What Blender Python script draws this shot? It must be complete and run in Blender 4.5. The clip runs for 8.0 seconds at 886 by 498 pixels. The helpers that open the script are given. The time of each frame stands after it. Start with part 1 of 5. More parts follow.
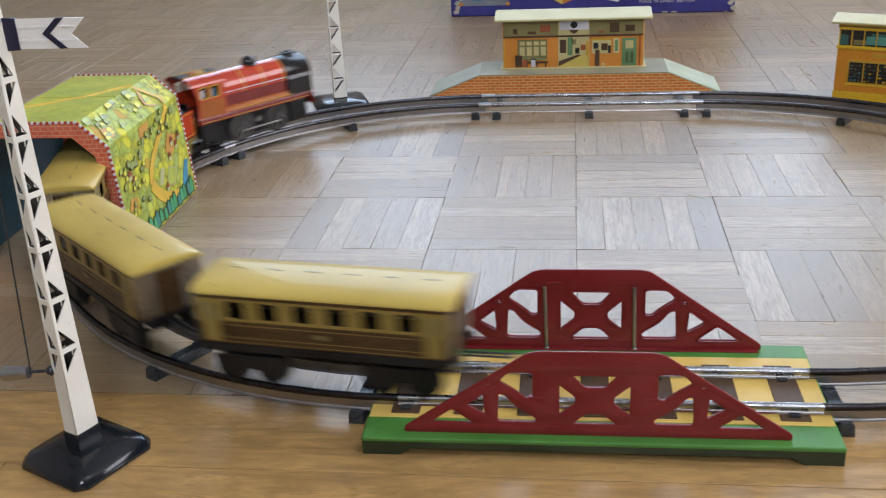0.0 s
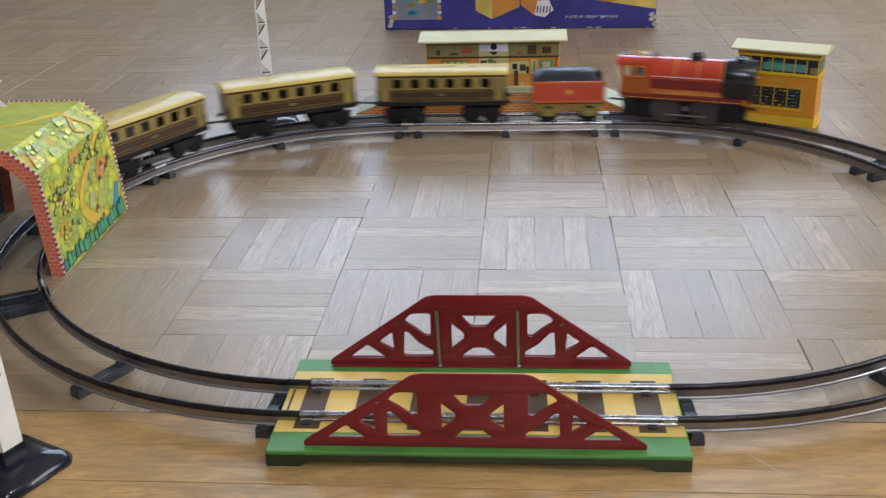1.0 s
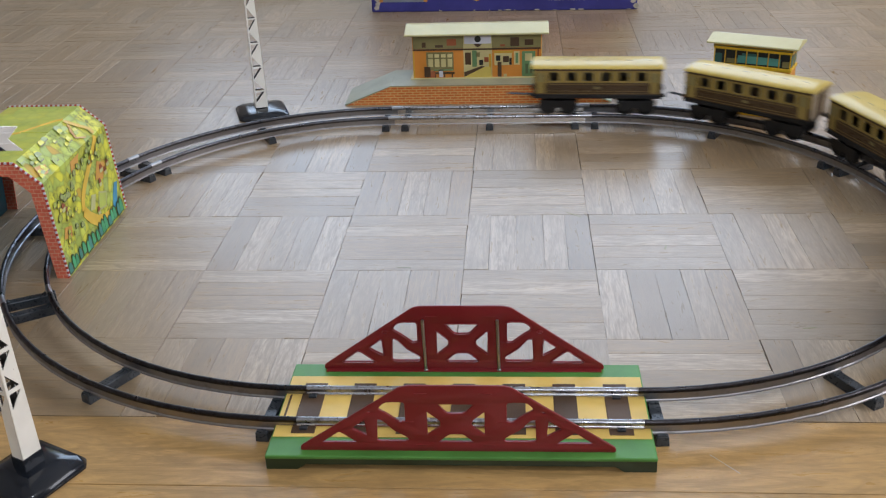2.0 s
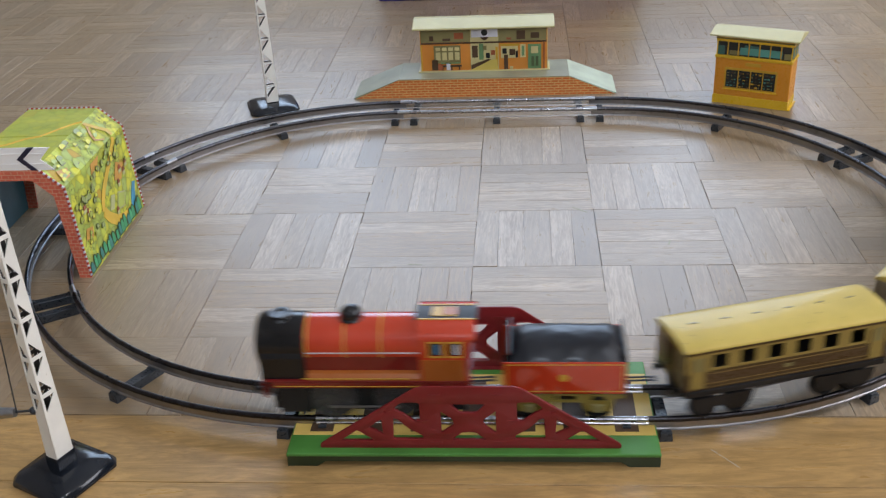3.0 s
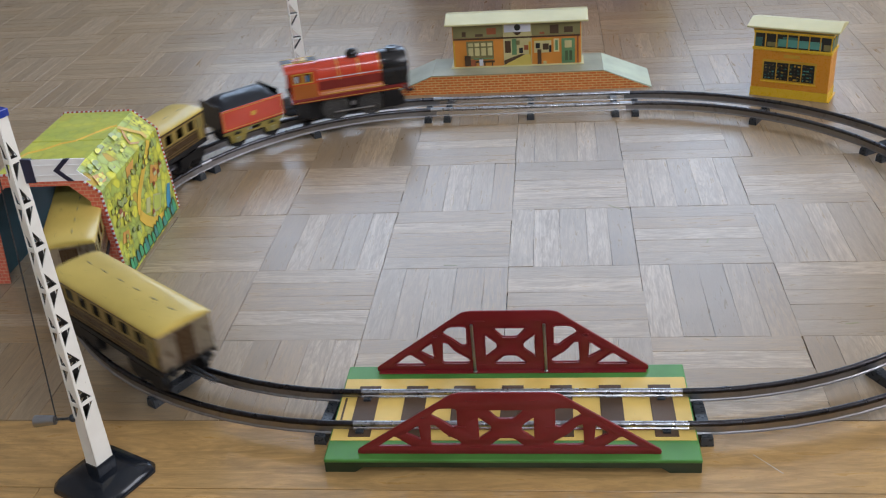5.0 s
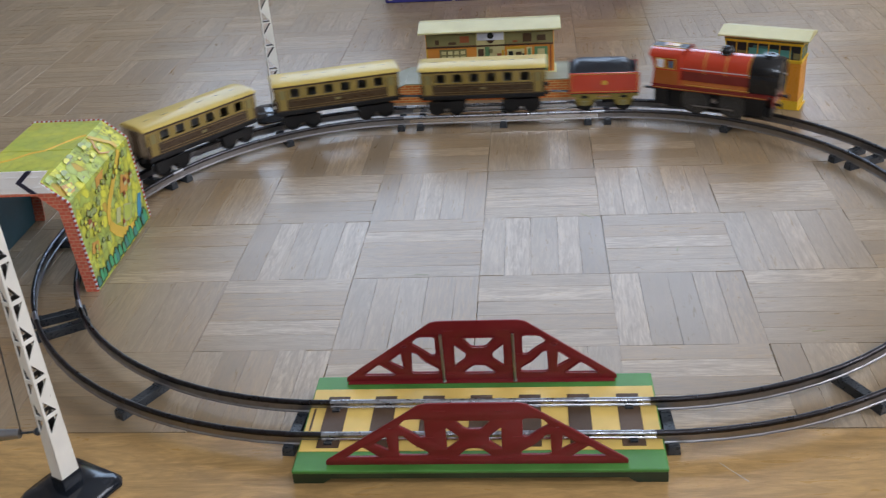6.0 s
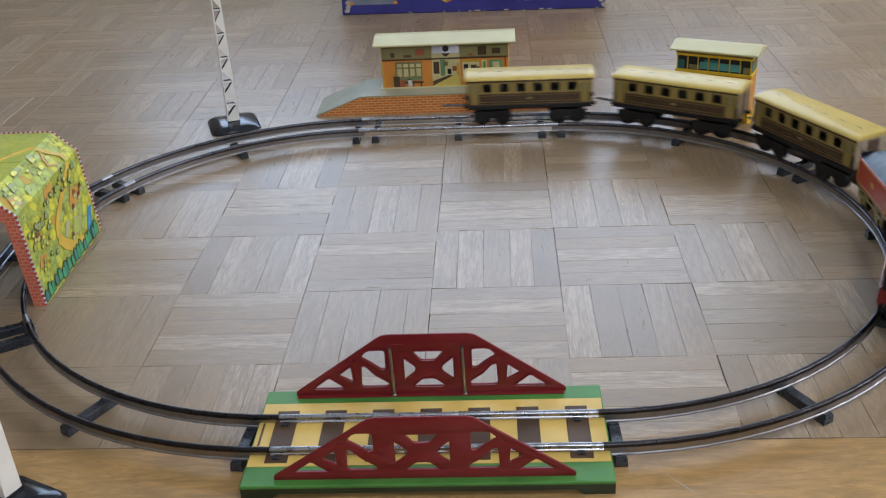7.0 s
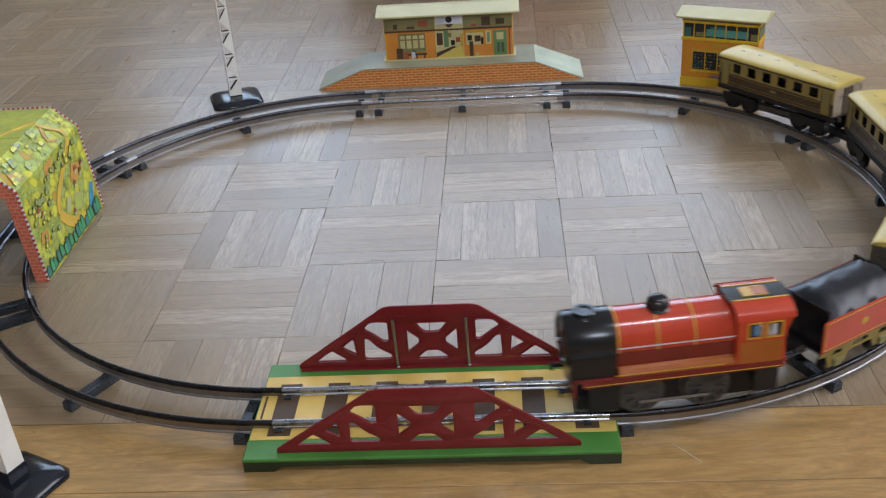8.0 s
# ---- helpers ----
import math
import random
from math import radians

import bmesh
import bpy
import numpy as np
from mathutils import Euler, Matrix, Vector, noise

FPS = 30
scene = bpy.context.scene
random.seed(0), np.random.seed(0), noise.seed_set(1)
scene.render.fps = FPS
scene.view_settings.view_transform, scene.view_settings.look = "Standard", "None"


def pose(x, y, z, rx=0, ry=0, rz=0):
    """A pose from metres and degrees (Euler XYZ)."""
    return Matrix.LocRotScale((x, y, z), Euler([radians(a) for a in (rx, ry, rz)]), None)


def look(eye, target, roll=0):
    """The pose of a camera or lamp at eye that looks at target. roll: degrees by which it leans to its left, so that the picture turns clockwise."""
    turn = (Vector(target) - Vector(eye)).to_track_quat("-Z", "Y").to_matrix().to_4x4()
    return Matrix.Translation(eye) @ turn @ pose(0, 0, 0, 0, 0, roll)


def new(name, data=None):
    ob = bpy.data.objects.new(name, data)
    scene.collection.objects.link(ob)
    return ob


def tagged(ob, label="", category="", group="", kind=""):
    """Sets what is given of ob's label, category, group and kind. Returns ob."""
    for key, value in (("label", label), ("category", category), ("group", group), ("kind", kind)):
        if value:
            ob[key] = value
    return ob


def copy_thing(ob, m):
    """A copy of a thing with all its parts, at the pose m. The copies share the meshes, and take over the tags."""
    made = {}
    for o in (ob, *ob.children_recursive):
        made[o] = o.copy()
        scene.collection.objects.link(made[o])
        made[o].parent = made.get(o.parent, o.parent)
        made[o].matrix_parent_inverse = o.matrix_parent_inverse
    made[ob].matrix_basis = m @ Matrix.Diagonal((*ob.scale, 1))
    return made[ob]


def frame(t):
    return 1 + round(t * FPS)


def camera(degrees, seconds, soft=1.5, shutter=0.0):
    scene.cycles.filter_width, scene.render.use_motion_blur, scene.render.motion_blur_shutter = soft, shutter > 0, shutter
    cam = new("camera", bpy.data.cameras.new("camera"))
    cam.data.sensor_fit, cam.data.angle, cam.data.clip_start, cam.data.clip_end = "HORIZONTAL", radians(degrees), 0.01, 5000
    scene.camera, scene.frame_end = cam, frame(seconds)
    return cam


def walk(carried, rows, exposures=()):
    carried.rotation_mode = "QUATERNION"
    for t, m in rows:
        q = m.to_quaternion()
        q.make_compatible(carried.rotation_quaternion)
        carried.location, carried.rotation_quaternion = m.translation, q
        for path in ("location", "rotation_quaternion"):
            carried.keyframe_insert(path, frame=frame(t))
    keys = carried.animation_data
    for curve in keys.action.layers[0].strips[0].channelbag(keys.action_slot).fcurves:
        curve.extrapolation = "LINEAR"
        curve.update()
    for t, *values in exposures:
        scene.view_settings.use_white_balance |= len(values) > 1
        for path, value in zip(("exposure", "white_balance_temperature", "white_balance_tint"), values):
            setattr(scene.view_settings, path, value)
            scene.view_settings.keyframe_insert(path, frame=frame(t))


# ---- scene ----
cam = camera(47.0, 8.0, soft=1.15, shutter=0.45)
PATH = [
    (0, (-0.06375, -0.63313, 0.32686), (-0.18910, 0.27699, -0.06807), -2.910),
    (0.5, (-0.04445, -0.65382, 0.34487), (-0.15187, 0.25388, -0.06078), -2.321),
    (1, (-0.01842, -0.67642, 0.37180), (-0.10123, 0.23484, -0.03163), -2.073),
    (1.5, (-0.01277, -0.69052, 0.39523), (-0.08545, 0.21251, -0.02816), -2.017),
    (2.8, (-0.00865, -0.71725, 0.46907), (-0.08517, 0.16607, 0.00660), -2.797),
    (3, (-0.01288, -0.71844, 0.46323), (-0.09124, 0.16252, -0.00341), -2.948),
    (3.5, (-0.01992, -0.71519, 0.46436), (-0.10848, 0.15865, -0.01372), -3.259),
    (4, (-0.02162, -0.71582, 0.46944), (-0.12047, 0.15855, -0.00564), -3.779),
    (4.2, (-0.02154, -0.71339, 0.46729), (-0.13107, 0.16129, -0.00487), -4.360),
    (5.5, (-0.01009, -0.70752, 0.47169), (-0.11999, 0.16558, -0.00329), -4.555),
    (6, (-0.00514, -0.70634, 0.47286), (-0.09785, 0.17101, 0.00204), -4.163),
    (6.5, (0.00402, -0.70691, 0.47579), (-0.05941, 0.17679, 0.01205), -3.205),
    (7, (0.00552, -0.70583, 0.47495), (-0.05122, 0.17827, 0.01111), -3.163),
    (7.5, (0.00567, -0.70594, 0.47073), (-0.05497, 0.17414, -0.00021), -3.723),
    (8, (0.01021, -0.70007, 0.46521), (-0.05662, 0.17326, -0.01733), -4.135),
]
walk(cam, [(t, look(eye, target, roll)) for t, eye, target, roll in PATH],
     exposures=[(0, 0.24, 6350, 13), (1.5, 0.15, 6350, 13), (3.5, 0.13, 6250, 13), (6.5, 0.02, 6150, 13), (8, 0.0, 6220, 13)])

# ---- light: daylight through three windows ----
world = bpy.data.worlds.new("sky")
scene.world = world
world.use_nodes = True
wn = world.node_tree.nodes
sky = wn.new("ShaderNodeTexSky")
sky.sky_type, sky.sun_disc = "NISHITA", False
sky.sun_elevation, sky.sun_rotation = radians(40), radians(200)
world.node_tree.links.new(sky.outputs[0], wn["Background"].inputs[0])
wn["Background"].inputs[1].default_value = 0.1


def window_lamp(name, m, width, height, watts, colour):
    d = bpy.data.lights.new(name, "AREA")
    d.shape, d.size, d.size_y, d.energy, d.color = "RECTANGLE", width, height, watts, colour
    ob = new(name, d)
    ob.matrix_basis = m
    return ob


NORTH, SOUTH, WEST, EAST, CEIL = 1.95, -2.6, -2.3, 2.3, 2.45
WIN_N = (-0.98, 0.78, 0.48, 1.62)       # x0, x1, z0, z1
WIN_E = (-0.75, 1.05, 0.75, 2.2)          # y0, y1, z0, z1
window_lamp("window_light_north", look(((WIN_N[0] + WIN_N[1]) / 2, NORTH + 0.03, (WIN_N[2] + WIN_N[3]) / 2),
            ((WIN_N[0] + WIN_N[1]) / 2, 0, (WIN_N[2] + WIN_N[3]) / 2)), WIN_N[1] - WIN_N[0], WIN_N[3] - WIN_N[2], 26.0, (0.63, 0.80, 1.0))
window_lamp("window_light_east", look((EAST + 0.03, (WIN_E[0] + WIN_E[1]) / 2, 1.475), (0, (WIN_E[0] + WIN_E[1]) / 2, 1.475)),
            WIN_E[1] - WIN_E[0], WIN_E[3] - WIN_E[2], 43, (0.98, 0.98, 1.0))
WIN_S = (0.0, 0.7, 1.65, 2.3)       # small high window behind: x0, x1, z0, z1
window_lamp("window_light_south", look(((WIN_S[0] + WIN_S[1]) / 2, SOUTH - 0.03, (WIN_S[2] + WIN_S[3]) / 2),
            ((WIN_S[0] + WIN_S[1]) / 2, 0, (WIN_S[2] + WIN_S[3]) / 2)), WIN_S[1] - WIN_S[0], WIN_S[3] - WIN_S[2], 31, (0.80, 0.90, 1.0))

LAMP = (0.86, -0.86)                # round ceiling light over the camera's shoulder: x, y
_d = bpy.data.lights.new("ceiling_lamp", "AREA")
_d.shape, _d.size, _d.energy, _d.color = "DISK", 0.14, 8.0, (0.90, 0.94, 1.0)
new("ceiling_lamp", _d).matrix_basis = pose(LAMP[0], LAMP[1], CEIL - 0.075)

# ---- materials ----


def nodes_of(name):
    m = bpy.data.materials.new(name)
    m.use_nodes = True
    nt = m.node_tree
    return m, nt, nt.nodes["Principled BSDF"]


def add(nt, kind, **inputs):
    n = nt.nodes.new(kind)
    for k, v in inputs.items():
        n.inputs[k.replace("_", " ")].default_value = v
    return n


def mapped(nt, scale, coords="Object", shift=False):
    tc = nt.nodes.new("ShaderNodeTexCoord")
    mp = nt.nodes.new("ShaderNodeMapping")
    mp.inputs["Scale"].default_value = scale
    src = tc.outputs[coords]
    if shift:
        info = nt.nodes.new("ShaderNodeObjectInfo")
        mul = nt.nodes.new("ShaderNodeVectorMath")
        mul.operation = "MULTIPLY_ADD"
        nt.links.new(info.outputs["Random"], mul.inputs[0])
        mul.inputs[1].default_value = (3.1, 7.7, 1.3)
        nt.links.new(src, mul.inputs[2])
        src = mul.outputs[0]
    nt.links.new(src, mp.inputs["Vector"])
    return mp.outputs["Vector"]


def mix(nt, fac, a, b, mode="MIX"):
    n = nt.nodes.new("ShaderNodeMix")
    n.data_type, n.blend_type = "RGBA", mode
    for value, sock in ((fac, n.inputs[0]), (a, n.inputs[6]), (b, n.inputs[7])):
        if isinstance(value, (int, float)):
            sock.default_value = value
        elif isinstance(value, tuple):
            sock.default_value = (*value, 1.0)
        else:
            nt.links.new(value, sock)
    return n.outputs[2]


def ramp(nt, fac, stops, constant=False):
    n = nt.nodes.new("ShaderNodeValToRGB")
    n.color_ramp.interpolation = "CONSTANT" if constant else "LINEAR"
    el = n.color_ramp.elements
    while len(el) < len(stops):
        el.new(0.5)
    for e, (p, c) in zip(el, stops):
        e.position = p
        e.color = (*c, 1.0) if isinstance(c, tuple) else (c, c, c, 1.0)
    nt.links.new(fac, n.inputs[0])
    return n.outputs[0]


def noise_of(nt, vector, scale, detail=4.0, rough=0.55, distortion=0.0):
    n = add(nt, "ShaderNodeTexNoise", Scale=scale, Detail=detail, Roughness=rough, Distortion=distortion)
    nt.links.new(vector, n.inputs["Vector"])
    return n.outputs[0]


def bump(nt, bsdf, height, strength, distance):
    b = add(nt, "ShaderNodeBump", Strength=strength, Distance=distance)
    nt.links.new(height, b.inputs["Height"])
    nt.links.new(b.outputs[0], bsdf.inputs["Normal"])


def paint(name, colour, rough=0.3, metal=0.0, worn=0.25, chip=(0.25, 0.22, 0.2), chips=0.0, coat=0.0):
    """Old enamel on tin: uneven gloss, faint blotches, a few chips."""
    m, nt, b = nodes_of(name)
    v = mapped(nt, (1, 1, 1), shift=True)
    big = noise_of(nt, v, 22, 3)
    fine = noise_of(nt, v, 420, 3)
    dark = tuple(c * (1 - worn) for c in colour)
    light = tuple(min(1, c * (1 + 0.35 * worn) + 0.01) for c in colour)
    col = mix(nt, ramp(nt, big, [(0.3, 0.0), (0.7, 1.0)]), dark, light)
    if chips:
        spots = noise_of(nt, v, 160, 5, 0.7)
        col = mix(nt, ramp(nt, spots, [(0.72 - 0.12 * chips, 0.0), (0.74 - 0.12 * chips, 1.0)]), col, chip)
    nt.links.new(col, b.inputs["Base Color"])
    nt.links.new(ramp(nt, fine, [(0.25, rough * 0.92), (0.8, min(1, rough * 1.12))]), b.inputs["Roughness"])
    b.inputs["Metallic"].default_value = metal
    b.inputs["Coat Weight"].default_value = coat
    b.inputs["Coat Roughness"].default_value = 0.12
    bump(nt, b, big, 0.15, 0.0006)
    return m


def wood(name, grain_scale, tone, spread, random_from, figure=0.66):
    """Oiled oak: long grain, pores, a tone of its own for each block."""
    m, nt, b = nodes_of(name)
    part_based = random_from == "object"
    v = mapped(nt, grain_scale, shift=part_based)
    grain = noise_of(nt, v, 8, 7, 0.68, 1.4)
    pores = noise_of(nt, v, 46, 4, 0.7)
    plain = mapped(nt, (1, 1, 1), shift=part_based)
    blotch = noise_of(nt, plain, 9, 3)
    if part_based:
        rnd = nt.nodes.new("ShaderNodeObjectInfo").outputs["Random"]
    else:
        rnd = nt.nodes.new("ShaderNodeNewGeometry").outputs["Random Per Island"]
    lo = tuple(c * (1 - spread) for c in tone)
    hi = tuple(min(0.9, c * (1 + spread)) for c in tone)
    warm = (tone[0] * 0.98, tone[1] * 0.88, tone[2] * 0.70)
    pale = tuple(min(0.9, c * (1 + 1.1 * spread) * k) for c, k in zip(tone, (0.98, 1.0, 1.06)))
    base = ramp(nt, rnd, [(0.0, lo), (0.22, warm), (0.42, tone), (0.58, tuple(c * 0.9 for c in tone)), (0.78, hi), (1.0, pale)])
    col = mix(nt, ramp(nt, grain, [(0.40, 0.0), (0.64, 0.85)]), base, tuple(c * figure for c in tone))
    rays = noise_of(nt, v, 2.2, 3, 0.6, 2.5)
    col = mix(nt, ramp(nt, rays, [(0.44, 0.0), (0.52, 0.45), (0.60, 0.0)]), col, tuple(c * (figure - 0.06) for c in tone))
    col = mix(nt, ramp(nt, pores, [(0.55, 0.0), (0.75, 0.5)]), col, tuple(c * 0.42 for c in tone))
    col = mix(nt, ramp(nt, blotch, [(0.3, 0.0), (0.8, 0.35)]), col, tuple(c * 1.12 for c in tone))
    nt.links.new(col, b.inputs["Base Color"])
    nt.links.new(ramp(nt, grain, [(0.2, 0.23), (0.8, 0.38)]), b.inputs["Roughness"])
    bump(nt, b, pores, 0.18, 0.0008)
    return m


def metal(name, colour, rough, stain=(0.1, 0.08, 0.07), stains=0.3, scale=90):
    m, nt, b = nodes_of(name)
    v = mapped(nt, (1, 1, 1), shift=True)
    n = noise_of(nt, v, scale, 5, 0.65)
    k = ramp(nt, n, [(0.62 - 0.3 * stains, 0.0), (0.8 - 0.2 * stains, 1.0)])
    nt.links.new(mix(nt, k, colour, stain), b.inputs["Base Color"])
    b.inputs["Metallic"].default_value = 1.0
    nt.links.new(ramp(nt, n, [(0.35, rough), (0.75, min(1, rough * 2.2))]), b.inputs["Roughness"])
    bump(nt, b, n, 0.12, 0.0004)
    return m


def printed_brick(name, brick_a, brick_b, mortar, width, row, axes="XZ", joint=0.0006):
    m, nt, b = nodes_of(name)
    tc = nt.nodes.new("ShaderNodeTexCoord")
    sep = nt.nodes.new("ShaderNodeSeparateXYZ")
    com = nt.nodes.new("ShaderNodeCombineXYZ")
    nt.links.new(tc.outputs["Object"], sep.inputs[0])
    nt.links.new(sep.outputs["XYZ".index(axes[0])], com.inputs[0])
    nt.links.new(sep.outputs["XYZ".index(axes[1])], com.inputs[1])
    t = add(nt, "ShaderNodeTexBrick", Scale=1.0, Mortar_Size=joint, Mortar_Smooth=0.2, Bias=0.0, Brick_Width=width, Row_Height=row)
    t.inputs["Color1"].default_value, t.inputs["Color2"].default_value, t.inputs["Mortar"].default_value = (*brick_a, 1), (*brick_b, 1), (*mortar, 1)
    nt.links.new(com.outputs[0], t.inputs["Vector"])
    n = noise_of(nt, tc.outputs["Object"], 120, 4)
    nt.links.new(mix(nt, ramp(nt, n, [(0.4, 0.0), (0.8, 0.3)]), t.outputs[0], tuple(c * 0.5 for c in brick_a)), b.inputs["Base Color"])
    b.inputs["Roughness"].default_value = 0.34
    return m


def printed_fields(name, busy=1.0):
    """Lithographed countryside: rounded lime, yellow and sage patches, shaded under each clump, with thin hedges."""
    m, nt, b = nodes_of(name)
    v = mapped(nt, (1, 1, 1.0))
    warp = nt.nodes.new("ShaderNodeTexNoise")
    warp.inputs["Scale"].default_value = 46
    nt.links.new(v, warp.inputs["Vector"])
    bend = nt.nodes.new("ShaderNodeVectorMath")
    bend.operation = "MULTIPLY_ADD"
    nt.links.new(warp.outputs["Color"], bend.inputs[0])
    bend.inputs[1].default_value = (0.014, 0.014, 0.014)
    nt.links.new(v, bend.inputs[2])
    cells = add(nt, "ShaderNodeTexVoronoi", Scale=88.0)
    edge = add(nt, "ShaderNodeTexVoronoi", Scale=88.0)
    edge.feature = "DISTANCE_TO_EDGE"
    nt.links.new(bend.outputs[0], cells.inputs["Vector"])
    nt.links.new(bend.outputs[0], edge.inputs["Vector"])
    sep = nt.nodes.new("ShaderNodeSeparateColor")
    nt.links.new(cells.outputs["Color"], sep.inputs[0])
    patches = ramp(nt, sep.outputs[0], [(0.0, (0.72, 0.70, 0.09)), (0.22, (0.52, 0.64, 0.14)), (0.45, (0.82, 0.79, 0.08)), (0.62, (0.45, 0.57, 0.18)),
                                        (0.80, (0.64, 0.72, 0.12)), (0.95, (0.60, 0.34, 0.06))], constant=True)
    meadow = ramp(nt, noise_of(nt, v, 18, 3, 0.6), [(0.3, (0.36, 0.43, 0.08)), (0.5, (0.46, 0.49, 0.09)), (0.7, (0.58, 0.57, 0.10))])
    col = mix(nt, 0.75 * busy, meadow, patches)
    col = mix(nt, ramp(nt, cells.outputs["Distance"], [(0.35, 0.0), (0.75, 0.55 * busy)]), col, (0.22, 0.27, 0.06))
    scrub = noise_of(nt, v, 190, 5, 0.7)
    mask = noise_of(nt, v, 30, 2)
    both = nt.nodes.new("ShaderNodeMath")
    both.operation = "MULTIPLY"
    nt.links.new(ramp(nt, scrub, [(0.50, 0.0), (0.60, 0.8 * busy)]), both.inputs[0])
    nt.links.new(ramp(nt, mask, [(0.50, 0.0), (0.58, 1.0)]), both.inputs[1])
    col = mix(nt, both.outputs[0], col, (0.13, 0.15, 0.05))
    hedge = ramp(nt, edge.outputs["Distance"], [(0.015, 0.30 * busy), (0.05, 0.0)])
    col = mix(nt, hedge, col, (0.20, 0.17, 0.05))
    nt.links.new(col, b.inputs["Base Color"])
    b.inputs["Roughness"].default_value = 0.5
    b.inputs["Specular IOR Level"].default_value = 0.15
    return m


def plaster(name, colour):
    m, nt, b = nodes_of(name)
    v = mapped(nt, (1, 1, 1))
    n = noise_of(nt, v, 3, 4)
    nt.links.new(mix(nt, n, tuple(c * 0.9 for c in colour), colour), b.inputs["Base Color"])
    b.inputs["Roughness"].default_value = 0.9
    bump(nt, b, noise_of(nt, v, 160, 3), 0.2, 0.001)
    return m


# Blocks laid across are toned a touch greyer to imitate their grain's sheen.
TONE, TONE_SHEEN = (0.368, 0.270, 0.166), (0.360, 0.265, 0.166)
M_BLOCK = wood("oak_block", (3, 26, 26), TONE, 0.33, "object")
M_BLOCK_SHEEN = wood("oak_block_sheen", (3, 26, 26), TONE_SHEEN, 0.33, "object")
M_BLOCK_X = wood("oak_rows_along", (3, 26, 26), TONE, 0.26, "island")
M_BLOCK_Y = wood("oak_rows_across", (26, 3, 26), TONE_SHEEN, 0.26, "island")
M_PLANK = wood("oak_plank", (2.0, 10, 10), (0.46, 0.280, 0.105), 0.14, "object", 0.60)
M_JOINT = wood("dark_joint", (3, 20, 20), (0.20, 0.15, 0.105), 0.1, "object")
M_WALL = plaster("wall_plaster", (0.42, 0.38, 0.34))
M_CEIL = plaster("ceiling_plaster", (0.62, 0.60, 0.57))
M_WHITE_WOOD = paint("white_gloss", (0.75, 0.73, 0.7), 0.35)
# Reflection brightness is put into the metal: tubes and webs differ by stretch.
M_RAIL_SHEEN = metal("rail_tube_sheen", (0.36, 0.36, 0.37), 0.22, (0.10, 0.09, 0.085), 0.35, 140)
M_RAIL_HALF_SHEEN = metal("rail_tube_half_sheen", (0.10, 0.10, 0.11), 0.24, (0.05, 0.04, 0.035), 0.35, 140)
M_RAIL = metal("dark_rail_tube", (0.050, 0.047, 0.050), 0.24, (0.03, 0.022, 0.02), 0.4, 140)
M_WEB = metal("tinplate", (0.32, 0.31, 0.31), 0.30, (0.24, 0.22, 0.20), 0.15, 110)
M_WEB_SHEEN = metal("tinplate_sheen", (0.68, 0.67, 0.66), 0.14, (0.5, 0.47, 0.43), 0.15, 110)
M_SLEEPER = paint("black_japanned_tin", (0.030, 0.036, 0.044), 0.28, 0.0, 0.3, (0.15, 0.13, 0.12), 0.4)
M_SILVER = metal("bright_pin", (0.40, 0.41, 0.43), 0.25, (0.3, 0.27, 0.24), 0.1)
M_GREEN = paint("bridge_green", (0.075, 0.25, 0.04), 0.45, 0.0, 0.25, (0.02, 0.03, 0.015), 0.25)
M_YELLOW = paint("bridge_yellow", (0.77, 0.53, 0.13), 0.5, 0.0, 0.2, (0.25, 0.16, 0.05), 0.15)
# Skirt green taken near black for the shade below the base plate.
M_SKIRT = paint("bridge_green_shaded", (0.018, 0.035, 0.012), 0.32, 0.0, 0.3, (0.05, 0.12, 0.03), 0.2)
M_COAL = paint("tender_slate", (0.006, 0.008, 0.014), 0.34, 0, 0.3, (0.1, 0.1, 0.1), 0.15)
M_BROWN = paint("sleeper_brown", (0.085, 0.045, 0.02), 0.6, 0.0, 0.3)
M_CRIMSON = paint("bridge_crimson", (0.20, 0.012, 0.014), 0.32, 0.0, 0.12, coat=0.1)
M_CRIMSON.node_tree.nodes["Principled BSDF"].inputs["Specular IOR Level"].default_value = 0.35
M_FIELDS = printed_fields("printed_countryside")
M_FIELDTOP = printed_fields("printed_hilltop", 0.25)
M_PORTAL = printed_brick("printed_portal_brick", (0.68, 0.13, 0.075), (0.74, 0.18, 0.10), (0.74, 0.36, 0.24), 0.0062, 0.0037, joint=0.0004)
M_LINING = paint("tunnel_lining", (0.02, 0.11, 0.15), 0.35)
M_STBRICK = printed_brick("printed_station_brick", (0.60, 0.15, 0.025), (0.68, 0.19, 0.035), (0.72, 0.45, 0.18), 0.0096, 0.0034)
M_PLATFORM = paint("platform_stone_grey", (0.36, 0.36, 0.24), 0.4)
M_PALE = paint("ramp_pale_green", (0.56, 0.64, 0.47), 0.3)
M_ORANGE = paint("station_orange", (0.66, 0.25, 0.035), 0.3, 0, 0.12)
M_CREAM = paint("roof_cream", (0.60, 0.55, 0.27), 0.42, 0.0, 0.1, (0.4, 0.3, 0.12), 0.1)
M_CREAM_DIM = paint("print_cream", (0.60, 0.52, 0.24), 0.35)
M_DKBROWN = paint("print_dark_brown", (0.085, 0.045, 0.02), 0.35)
M_GREENPRINT = paint("print_green", (0.15, 0.28, 0.12), 0.35)
M_OLIVE = paint("print_olive", (0.24, 0.21, 0.08), 0.35)
M_SBYELLOW = paint("signal_box_yellow", (0.74, 0.46, 0.02), 0.28, 0, 0.12)
M_SBORANGE = paint("signal_box_orange", (0.68, 0.27, 0.02), 0.28, 0, 0.12)
